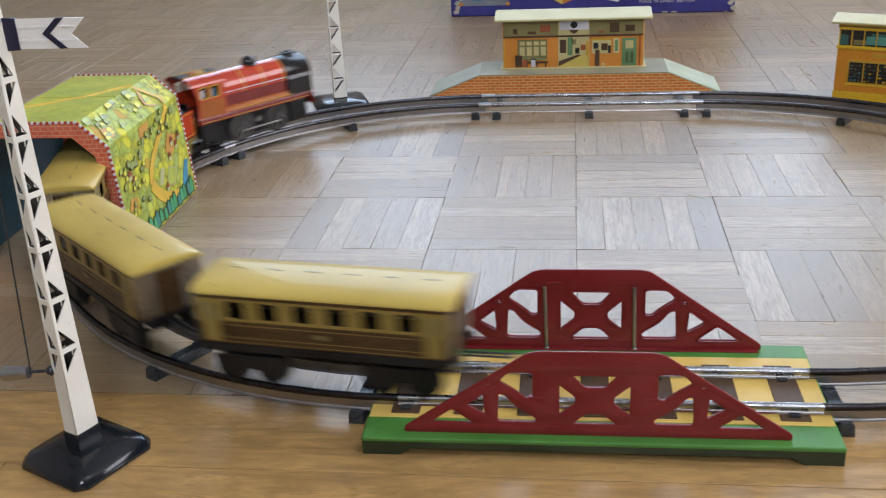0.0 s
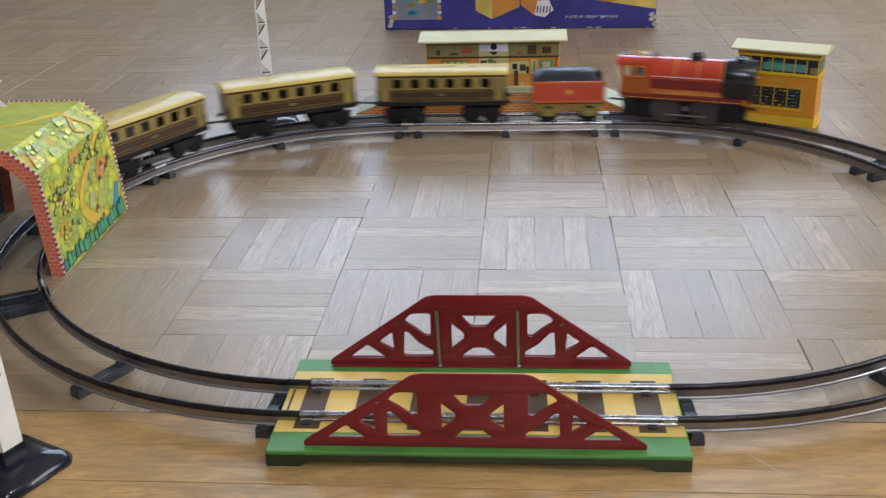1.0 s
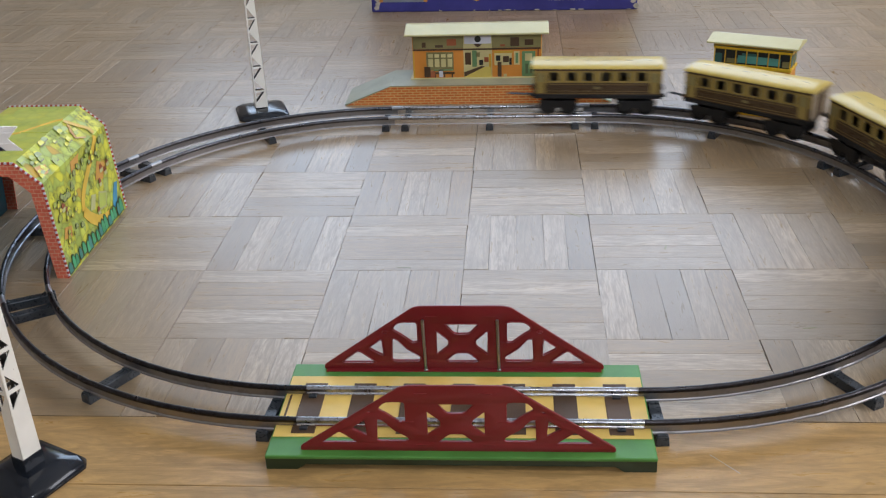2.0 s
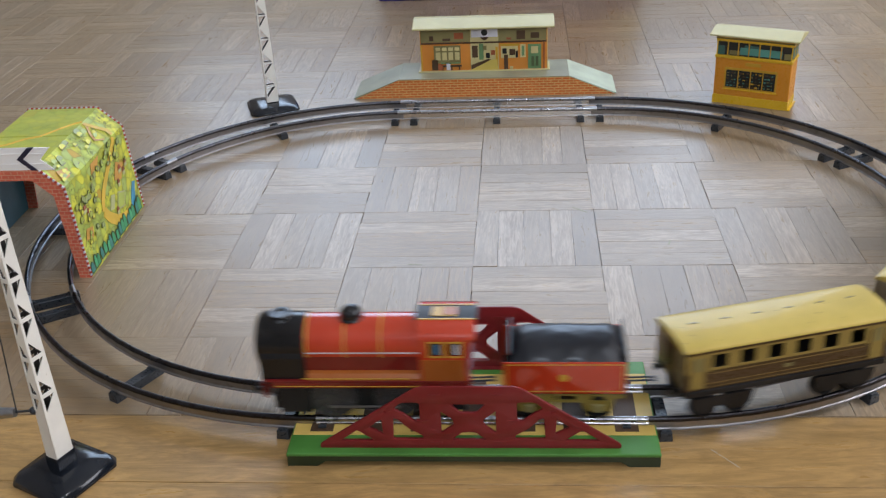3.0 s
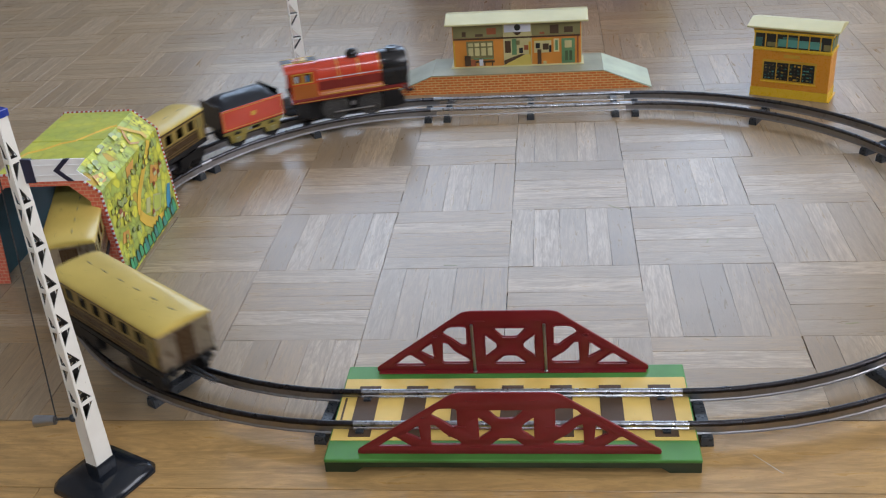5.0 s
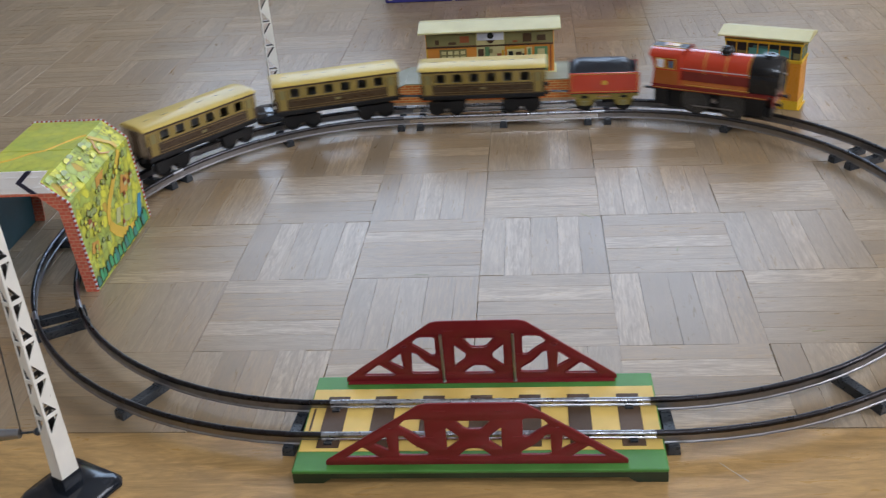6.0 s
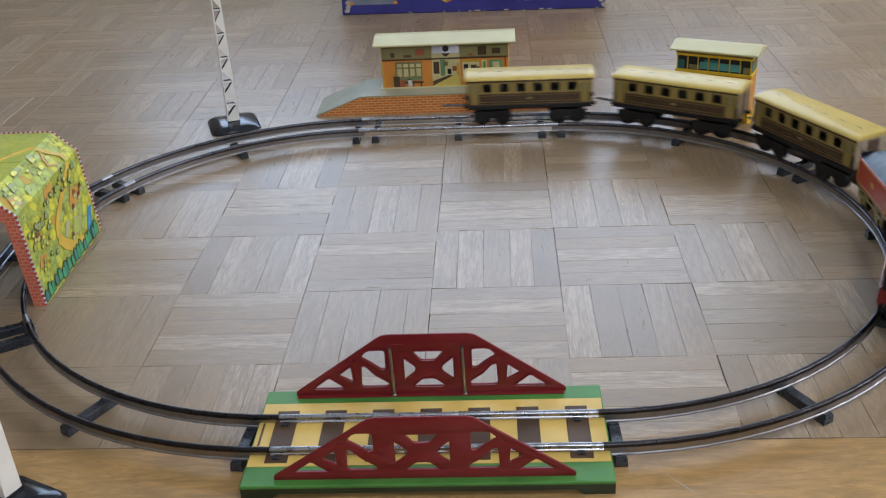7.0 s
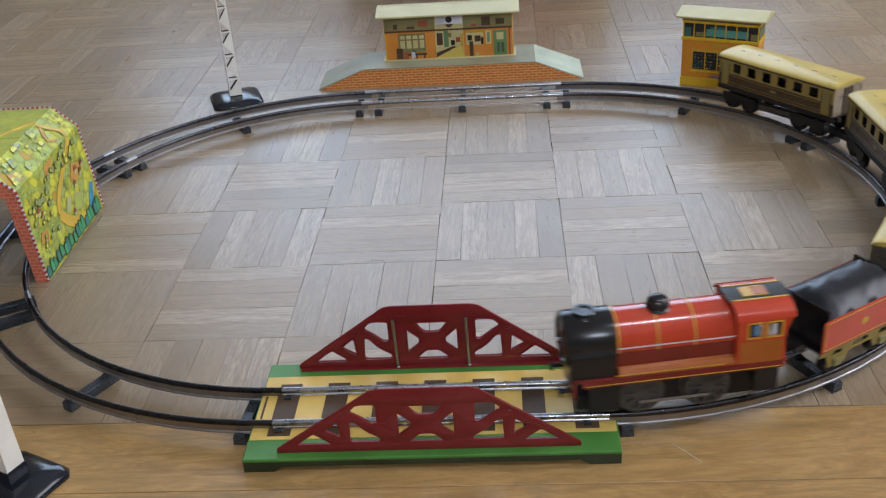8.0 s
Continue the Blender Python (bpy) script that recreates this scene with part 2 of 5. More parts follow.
M_TEAL = paint("print_teal", (0.05, 0.16, 0.14), 0.3)
M_TEAL_LIGHT = paint("print_teal_light", (0.10, 0.33, 0.28), 0.3)
M_DARK = paint("print_near_black", (0.014, 0.017, 0.018), 0.3)
M_POST = paint("post_ivory", (0.86, 0.84, 0.77), 0.35, 0, 0.12, (0.2, 0.15, 0.1), 0.2)
M_BASEBLACK = paint("base_black", (0.006, 0.009, 0.015), 0.16, 0, 0.3, (0.08, 0.08, 0.08), 0.1, 0.0)
M_BASEBLACK.node_tree.nodes["Principled BSDF"].inputs["Specular IOR Level"].default_value = 0.5
M_ARM = paint("arm_white", (0.93, 0.93, 0.92), 0.3, 0, 0.06)
# Dark colour that stands in for shade seen through the post's openings.
M_POSTSHADE = paint("post_inner_shade", (0.055, 0.050, 0.045), 0.6, 0, 0.3)
M_NAVY = paint("arm_navy", (0.015, 0.018, 0.05), 0.3)
M_RED = paint("engine_red", (0.52, 0.042, 0.010), 0.2, 0, 0.12, (0.12, 0.02, 0.01), 0.12, 0.5)
# Engine red with the shade of its lower parts put into the colour.
M_REDSHADE = paint("engine_red_shaded", (0.19, 0.011, 0.008), 0.24, 0, 0.2, (0.08, 0.02, 0.01), 0.15, 0.3)
M_ENGORANGE = paint("engine_orange", (0.40, 0.11, 0.016), 0.25, 0, 0.15)
M_GOLD = paint("lining_gold", (0.62, 0.36, 0.03), 0.3)
M_BLACK = paint("engine_black", (0.007, 0.007, 0.008), 0.22, 0, 0.3, (0.06, 0.05, 0.04), 0.1, 0.1)
M_BLACK.node_tree.nodes["Principled BSDF"].inputs["Specular IOR Level"].default_value = 0.4
M_FRAME = paint("underframe_black", (0.007, 0.007, 0.008), 0.45, 0, 0.3)
M_FRAME.node_tree.nodes["Principled BSDF"].inputs["Specular IOR Level"].default_value = 0.3
M_WHEEL = paint("wheel_grey", (0.065, 0.062, 0.060), 0.38, 0.3)
M_ROOFBLACK = paint("cab_roof_black", (0.020, 0.020, 0.020), 0.5, 0, 0.3, (0.10, 0.09, 0.08), 0.2)
M_COACHROOF = paint("coach_roof_cream", (0.60, 0.45, 0.105), 0.46, 0, 0.14, (0.26, 0.19, 0.06), 0.55, 0.25)
M_COACHROOF.node_tree.nodes["Principled BSDF"].inputs["Specular IOR Level"].default_value = 0.25
M_COACHROOF.node_tree.nodes["Principled BSDF"].inputs["Coat Roughness"].default_value = 0.07
M_COACHLINE = paint("coach_fine_line", (0.20, 0.13, 0.035), 0.35)
M_COACHTIN = metal("coach_inner_tin", (0.42, 0.42, 0.44), 0.4, (0.2, 0.17, 0.13), 0.3)
M_COACHCREAM = paint("coach_cream", (0.29, 0.207, 0.050), 0.3, 0, 0.12, (0.15, 0.1, 0.04), 0.1, 0.0)
M_COACHBROWN = paint("coach_umber", (0.055, 0.028, 0.009), 0.28, 0, 0.2, (0.25, 0.18, 0.08), 0.08, 0.0)
M_COACHEND = metal("coach_end_tin", (0.50, 0.46, 0.38), 0.3, (0.15, 0.1, 0.06), 0.4)
M_TENDYELLOW = paint("tender_yellow", (0.24, 0.18, 0.03), 0.3, 0, 0.2, (0.05, 0.04, 0.02), 0.4)
M_BLUECAB = paint("driver_blue", (0.10, 0.28, 0.50), 0.3)
M_PAPERBLUE = paint("box_blue_paper", (0.032, 0.032, 0.23), 0.5, 0, 0.25, (0.5, 0.48, 0.42), 0.12)
M_PAPERWORN = paint("box_worn_card", (0.55, 0.50, 0.42), 0.8)
M_PAPERORANGE = paint("box_orange_print", (0.62, 0.25, 0.04), 0.5)
M_PAPERYELLOW = paint("box_yellow_print", (0.62, 0.48, 0.10), 0.5)
M_PAPERGREY = paint("box_grey_print", (0.20, 0.23, 0.28), 0.5)
M_INK = paint("white_ink", (0.72, 0.72, 0.78), 0.5)
M_GLASS, _nt, _b = nodes_of("teal_lens")
_b.inputs["Base Color"].default_value = (0.05, 0.30, 0.35, 1)
_b.inputs["Roughness"].default_value = 0.1
_b.inputs["Transmission Weight"].default_value = 0.8
M_WINDOW, _nt, _b = nodes_of("window_glass")
_b.inputs["Base Color"].default_value = (0.95, 0.97, 1.0, 1)
_b.inputs["Roughness"].default_value = 0.0
_b.inputs["Transmission Weight"].default_value = 1.0

# ---- building helpers ----


def thing(name, label, category, group="", m=None):
    ob = new(name)
    ob.empty_display_size = 0.01
    if m is not None:
        ob.matrix_basis = m
    return tagged(ob, label, category, group)


def part(name, bm, material, parent, label="", smooth=False, kind=""):
    if isinstance(bm, bpy.types.Mesh):
        me = bm
    else:
        me = bpy.data.meshes.new(name)
        bmesh.ops.recalc_face_normals(bm, faces=bm.faces)
        bm.to_mesh(me)
        bm.free()
    if smooth:
        for p in me.polygons:
            p.use_smooth = True
        me.set_sharp_from_angle(angle=radians(38))
    me.materials.clear()
    me.materials.append(material)
    ob = new(name, me)
    ob.parent = parent
    return tagged(ob, label, kind=kind)


def box(x0, x1, y0, y1, z0, z1, bevel=0.0, bm=None, segments=2):
    fresh = bmesh.new()
    bmesh.ops.create_cube(fresh, size=1.0)
    for v in fresh.verts:
        v.co = Vector((x0 + (v.co.x + 0.5) * (x1 - x0), y0 + (v.co.y + 0.5) * (y1 - y0), z0 + (v.co.z + 0.5) * (z1 - z0)))
    if bevel:
        bmesh.ops.bevel(fresh, geom=fresh.edges[:], offset=bevel, segments=segments, affect="EDGES", profile=0.5)
    return join(bm, fresh)


def join(bm, extra):
    """Adds extra to bm; returns the whole."""
    if bm is None:
        return extra
    me = bpy.data.meshes.new("tmp")
    extra.to_mesh(me)
    extra.free()
    bm.from_mesh(me)
    bpy.data.meshes.remove(me)
    return bm


def rod(a, b, r0, r1=None, seg=12, bm=None):
    a, b = Vector(a), Vector(b)
    fresh = bmesh.new()
    bmesh.ops.create_cone(fresh, cap_ends=True, segments=seg, radius1=r0, radius2=r0 if r1 is None else r1, depth=(b - a).length)
    q = (b - a).to_track_quat("Z", "Y").to_matrix().to_4x4()
    bmesh.ops.transform(fresh, matrix=Matrix.Translation((a + b) / 2) @ q, verts=fresh.verts)
    return join(bm, fresh)


def ball(c, r, squash=(1, 1, 1), bm=None):
    fresh = bmesh.new()
    bmesh.ops.create_uvsphere(fresh, u_segments=20, v_segments=12, radius=r)
    for v in fresh.verts:
        v.co = Vector(c) + Vector((v.co.x * squash[0], v.co.y * squash[1], v.co.z * squash[2]))
    return join(bm, fresh)


def turned(profile, centre, axis="X", seg=32, bm=None):
    """A solid of revolution from (along, radius) pairs."""
    fresh = bmesh.new()
    rings = []
    for along, r in profile:
        ring = []
        for k in range(seg):
            a = 2 * math.pi * k / seg
            p = (along, r * math.cos(a), r * math.sin(a)) if axis == "X" else (r * math.cos(a), along, r * math.sin(a)) if axis == "Y" else (r * math.cos(a), r * math.sin(a), along)
            ring.append(fresh.verts.new(Vector(centre) + Vector(p)))
        rings.append(ring)
    for a, b in zip(rings, rings[1:]):
        for k in range(seg):
            fresh.faces.new((a[k], a[(k + 1) % seg], b[(k + 1) % seg], b[k]))
    for ring in (rings[0], rings[-1]):
        fresh.faces.new(ring)
    return join(bm, fresh)


def prism(points, along0, along1, axis="X", bevel=0.0, bm=None):
    """A closed outline drawn out along an axis. X: points are (y, z); Y: (x, z); Z: (x, y)."""
    fresh = bmesh.new()

    def at(p, s):
        return (s, p[0], p[1]) if axis == "X" else (p[0], s, p[1]) if axis == "Y" else (p[0], p[1], s)
    low = [fresh.verts.new(at(p, along0)) for p in points]
    high = [fresh.verts.new(at(p, along1)) for p in points]
    n = len(points)
    fresh.faces.new(low)
    fresh.faces.new(high[::-1])
    for k in range(n):
        fresh.faces.new((low[k], low[(k + 1) % n], high[(k + 1) % n], high[k]))
    bmesh.ops.recalc_face_normals(fresh, faces=fresh.faces)
    if bevel:
        bmesh.ops.bevel(fresh, geom=fresh.edges[:], offset=bevel, segments=2, affect="EDGES", profile=0.5)
    return join(bm, fresh)


def plate(outline, holes, thick, m, round_edge=0.0):
    """A sheet with openings cut through, drawn in its own plane and laid by m. Returns a mesh."""
    cu = bpy.data.curves.new("plate", "CURVE")
    cu.dimensions, cu.fill_mode, cu.extrude = "2D", "BOTH", thick / 2 - round_edge
    cu.bevel_depth, cu.bevel_resolution = round_edge, 1
    for loop in (outline, *holes):
        sp = cu.splines.new("POLY")
        sp.points.add(len(loop) - 1)
        for p, (x, y) in zip(sp.points, loop):
            p.co = (x, y, 0, 1)
        sp.use_cyclic_u = True
    ob = bpy.data.objects.new("plate", cu)
    me = bpy.data.meshes.new_from_object(ob)
    bpy.data.objects.remove(ob)
    bpy.data.curves.remove(cu)
    me.transform(m)
    return me


def mirrored(loop):
    return [(-x, y) for x, y in loop[::-1]]


def circle(x, y, r, n=12):
    return [(x + r * math.cos(2 * math.pi * k / n), y + r * math.sin(2 * math.pi * k / n)) for k in range(n)]


def rounded(loop, r, steps=3):
    """Rounds the corners of an outline."""
    out = []
    n = len(loop)
    for k in range(n):
        p, a, b = Vector(loop[k]), Vector(loop[k - 1]), Vector(loop[(k + 1) % n])
        d = min(r, (a - p).length * 0.45, (b - p).length * 0.45)
        s, e = p + (a - p).normalized() * d, p + (b - p).normalized() * d
        for i in range(steps + 1):
            t = i / steps
            out.append(tuple(s * (1 - t) ** 2 + p * 2 * t * (1 - t) + e * t * t))
    return out


UPRIGHT = pose(0, 0, 0, 90)            # a plate's own plane stood up to face -y

# ---- the room ----


def build_room():
    floor_bm = box(WEST, EAST, SOUTH, NORTH, -0.06, -0.0035)
    floor_ob = part("floor", floor_bm, M_JOINT, None, "oak parquet floor of basket-weave blocks with a plank border", kind="structure")

    def wall(name, x0, x1, y0, y1, opening=None, along="x"):
        if opening is None:
            bm = box(x0, x1, y0, y1, -0.06, CEIL)
        else:
            a0, a1, z0, z1 = opening
            bm = None
            lo, hi = (x0, x1) if along == "x" else (y0, y1)
            for s0, s1, b0, b1 in ((lo, a0, -0.06, CEIL), (a1, hi, -0.06, CEIL), (a0, a1, -0.06, z0), (a0, a1, z1, CEIL)):
                bm = box(s0, s1, y0, y1, b0, b1, bm=bm) if along == "x" else box(x0, x1, s0, s1, b0, b1, bm=bm)
        part(name, bm, M_WALL, None, "plain pale plastered room wall", kind="structure")

    t = 0.12
    wall("wall_north", WEST - t, EAST + t, NORTH, NORTH + t, WIN_N, "x")
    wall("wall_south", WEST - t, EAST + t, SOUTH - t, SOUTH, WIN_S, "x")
    wall("wall_west", WEST - t, WEST, SOUTH, NORTH, None)
    wall("wall_east", EAST, EAST + t, SOUTH, NORTH, WIN_E, "y")
    part("ceiling", box(WEST, EAST, SOUTH, NORTH, CEIL, CEIL + 0.1), M_CEIL, None, "plain white ceiling", kind="structure")
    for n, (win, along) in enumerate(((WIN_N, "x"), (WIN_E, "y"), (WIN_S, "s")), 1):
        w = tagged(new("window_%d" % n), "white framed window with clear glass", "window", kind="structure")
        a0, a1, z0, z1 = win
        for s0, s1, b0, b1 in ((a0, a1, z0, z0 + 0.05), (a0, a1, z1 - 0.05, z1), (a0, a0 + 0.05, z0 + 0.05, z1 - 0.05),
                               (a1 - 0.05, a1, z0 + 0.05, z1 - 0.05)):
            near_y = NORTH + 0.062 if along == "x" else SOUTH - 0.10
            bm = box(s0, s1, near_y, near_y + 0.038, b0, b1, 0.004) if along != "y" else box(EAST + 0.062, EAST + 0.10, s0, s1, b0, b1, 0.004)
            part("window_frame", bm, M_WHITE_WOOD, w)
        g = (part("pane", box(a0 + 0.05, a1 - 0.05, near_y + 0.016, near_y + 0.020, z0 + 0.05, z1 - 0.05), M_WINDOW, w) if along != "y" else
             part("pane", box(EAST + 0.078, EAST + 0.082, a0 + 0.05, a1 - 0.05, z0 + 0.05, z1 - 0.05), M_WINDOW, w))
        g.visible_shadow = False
    return floor_ob


def build_ceiling_light():
    ob = thing("ceiling_light", "round white ceiling light on the plain ceiling", "ceiling light", m=pose(LAMP[0], LAMP[1], CEIL))
    part("frame", turned([(-0.070, 0.095), (-0.074, 0.093), (-0.074, 0.080), (-0.010, 0.080), (-0.010, 0.0001)], (0, 0, 0), "Z", 40,
                         turned([(0.0, 0.0001), (0.0, 0.080), (-0.012, 0.095), (-0.070, 0.095)], (0, 0, 0), "Z", 40)), M_WHITE_WOOD, ob, "white enamelled ring", smooth=True)


# ---- track ----
X0, X1, YC, R, GAUGE = -0.162, 0.073, 0.2003, 0.3148, 0.0380
LONG = X1 - X0
LAP = 2 * LONG + 2 * math.pi * R
RAIL_Z, TUBE = 0.0162, 0.0023
TOP = RAIL_Z + TUBE


def along_track(s):
    """Place and heading (radians) on the oval's middle line, the way the train runs."""
    s %= LAP
    if s < LONG:
        return X1 - s, YC - R, math.pi
    s -= LONG
    if s < math.pi * R:
        a = -math.pi / 2 - s / R
        return X0 + R * math.cos(a), YC + R * math.sin(a), a - math.pi / 2
    s -= math.pi * R
    if s < LONG:
        return X0 + s, YC + R, 0.0
    s -= LONG
    a = math.pi / 2 - s / R
    return X1 + R * math.cos(a), YC + R * math.sin(a), a - math.pi / 2


def sweep(path, profile, bm=None):
    """Draws a profile of (sideways, up) along a list of (x, y, heading)."""
    fresh = bmesh.new()
    rings = []
    for x, y, h in path:
        rings.append([fresh.verts.new((x - math.sin(h) * u, y + math.cos(h) * u, w)) for u, w in profile])
    n = len(profile)
    for a, b in zip(rings, rings[1:]):
        for k in range(n):
            fresh.faces.new((a[k], a[(k + 1) % n], b[(k + 1) % n], b[k]))
    fresh.faces.new(rings[0])
    fresh.faces.new(rings[-1][::-1])
    return join(bm, fresh)


def sleeper_at(s, parent, low, high, m_inv):
    x, y, h = along_track(s)
    half, w = GAUGE / 2 + 0.0052, 0.0048
    bm = prism([(-w, low), (-w * 0.86, high), (w * 0.86, high), (w, low)], -half, half, "X", 0.0005)
    for side in (-1, 1):                                     # tabs folded over the rail's foot
        for d in (-1, 1):
            u = side * GAUGE / 2 + d * 0.0032
            box(u - 0.0014, u + 0.0014, -w * 0.7, w * 0.7, high - 0.0002, high + 0.0011, 0.0003, bm)
    bmesh.ops.transform(bm, matrix=m_inv @ pose(x, y, 0, 0, 0, math.degrees(h) + 90), verts=bm.verts)
    return part("sleeper", bm, M_SLEEPER, parent)


def rails(path, parent, m_inv, foot, tube):
    tin = M_WEB_SHEEN if tube is M_RAIL_SHEEN else M_WEB
    for side in (-1, 1):
        c = side * GAUGE / 2
        ring = [(c + TUBE * math.cos(k * math.pi / 5), RAIL_Z + TUBE * math.sin(k * math.pi / 5)) for k in range(10)]
        bm = sweep(path, ring)
        bmesh.ops.transform(bm, matrix=m_inv, verts=bm.verts)
        rail = part("rail", bm, tube, parent, "worn tubular rail head on a bright tin web", smooth=True)
        web = [(c - 0.0016, foot), (c - 0.0013, foot + 0.0009), (c - 0.0006, foot + 0.0016), (c - 0.0006, RAIL_Z - 0.0012),
               (c + 0.0006, RAIL_Z - 0.0012), (c + 0.0006, foot + 0.0016), (c + 0.0013, foot + 0.0009), (c + 0.0016, foot)]
        bm = sweep(path, web)
        bmesh.ops.transform(bm, matrix=m_inv, verts=bm.verts)
        part("rail_web", bm, tin, rail, "bright folded tinplate web")


def track_section(s0, s1, name, label, group, tube, sleeved, first=0.0125):
    x, y, h = along_track((s0 + s1) / 2)
    m = pose(x, y, 0, 0, 0, math.degrees(h))
    inv = m.inverted()
    ob = thing(name, label, "track", group, m)
    n = 14 if name == "curved_track" else 2
    gap = 0.0001
    path = [along_track(s0 + gap + (s1 - s0 - 2 * gap) * k / n) for k in range(n + 1)]
    rails(path, ob, inv, 0.0075, tube)
    for s in (s0 + first, (s0 + s1) / 2, s1 - 0.0125):
        sleeper_at(s, ob, 0.0, 0.0075, inv)
    reach, thick = (0.0075, TUBE + 0.00035) if sleeved else (0.004, 0.00135)
    for side in (-1, 1):                                     # joining pins
        px, py, ph = along_track(s1)
        c = side * GAUGE / 2
        bm = rod((px - math.sin(ph) * c - math.cos(ph) * reach, py + math.cos(ph) * c - math.sin(ph) * reach, RAIL_Z),
                 (px - math.sin(ph) * c + math.cos(ph) * reach, py + math.cos(ph) * c + math.sin(ph) * reach, RAIL_Z), thick)
        bmesh.ops.transform(bm, matrix=inv, verts=bm.verts)
        part("pin", bm, M_SILVER, ob, "bright steel joining pin", smooth=True)
    return ob


def build_track():
    group = "toy railway oval"
    third = math.pi * R / 3
    # reflections coloured in: curves darker, far straight brighter
    for start, tubes in ((LONG, (M_RAIL, M_RAIL_HALF_SHEEN, M_RAIL_HALF_SHEEN)), (2 * LONG + math.pi * R, (M_RAIL_HALF_SHEEN, M_RAIL_HALF_SHEEN, M_RAIL))):
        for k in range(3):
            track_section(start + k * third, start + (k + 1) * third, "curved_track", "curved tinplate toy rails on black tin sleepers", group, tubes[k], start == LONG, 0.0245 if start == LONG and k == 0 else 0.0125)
    track_section(LONG + math.pi * R, 2 * LONG + math.pi * R, "straight_track", "straight shiny tinplate toy rails on black tin sleepers", group, M_RAIL_SHEEN, True)


# ---- girder bridge ----
BX, BY, BL, BW, BZ = -0.050, -0.1105, 0.258, 0.1115, 0.0105


def truss_mesh(m, hz):
    hx = 0.1038
    outline = rounded([(-1.0, 0.0), (-1.0, 0.06), (-0.345, 0.975), (-0.29, 1.0), (0.29, 1.0), (0.345, 0.975), (1.0, 0.06), (1.0, 0.0)], 0.02)
    left = [
        rounded([(-0.875, 0.115), (-0.745, 0.31), (-0.62, 0.115)], 0.03),
        rounded([(-0.675, 0.345), (-0.575, 0.495), (-0.565, 0.22)], 0.03),
        circle(-0.548, 0.605, 0.017),
        rounded([(-0.50, 0.645), (-0.445, 0.765), (-0.315, 0.765), (-0.315, 0.445), (-0.355, 0.435), (-0.43, 0.56)], 0.04),
        rounded([(-0.50, 0.50), (-0.51, 0.14), (-0.30, 0.14), (-0.30, 0.21), (-0.40, 0.34), (-0.465, 0.49)], 0.04),
        rounded([(-0.185, 0.63), (-0.095, 0.475), (-0.095, 0.385), (-0.185, 0.235)], 0.03),
    ]
    holes = left + [mirrored(h) for h in left]
    holes += [rounded([(-0.125, 0.735), (0.125, 0.735), (0.055, 0.575), (-0.055, 0.575)], 0.03),
              rounded([(-0.125, 0.13), (-0.045, 0.275), (0.045, 0.275), (0.125, 0.13)], 0.03)]
    scaled = [[(x * hx, y * hz) for x, y in loop] for loop in (outline, *holes)]
    me = plate(scaled[0], scaled[1:], 0.0018, m @ UPRIGHT, 0.0005)
    bm = bmesh.new()
    bm.from_mesh(me)
    bmesh.ops.remove_doubles(bm, verts=bm.verts, dist=0.00002)
    bm.to_mesh(me)
    bm.free()
    return me, scaled[1:]


def grown(loop, d):
    """An outline moved outwards from its middle by about d."""
    c = sum((Vector(p) for p in loop), Vector((0, 0))) / len(loop)
    return [tuple(c + (Vector(p) - c) * (1 + d / max((Vector(p) - c).length, 1e-5))) for p in loop]


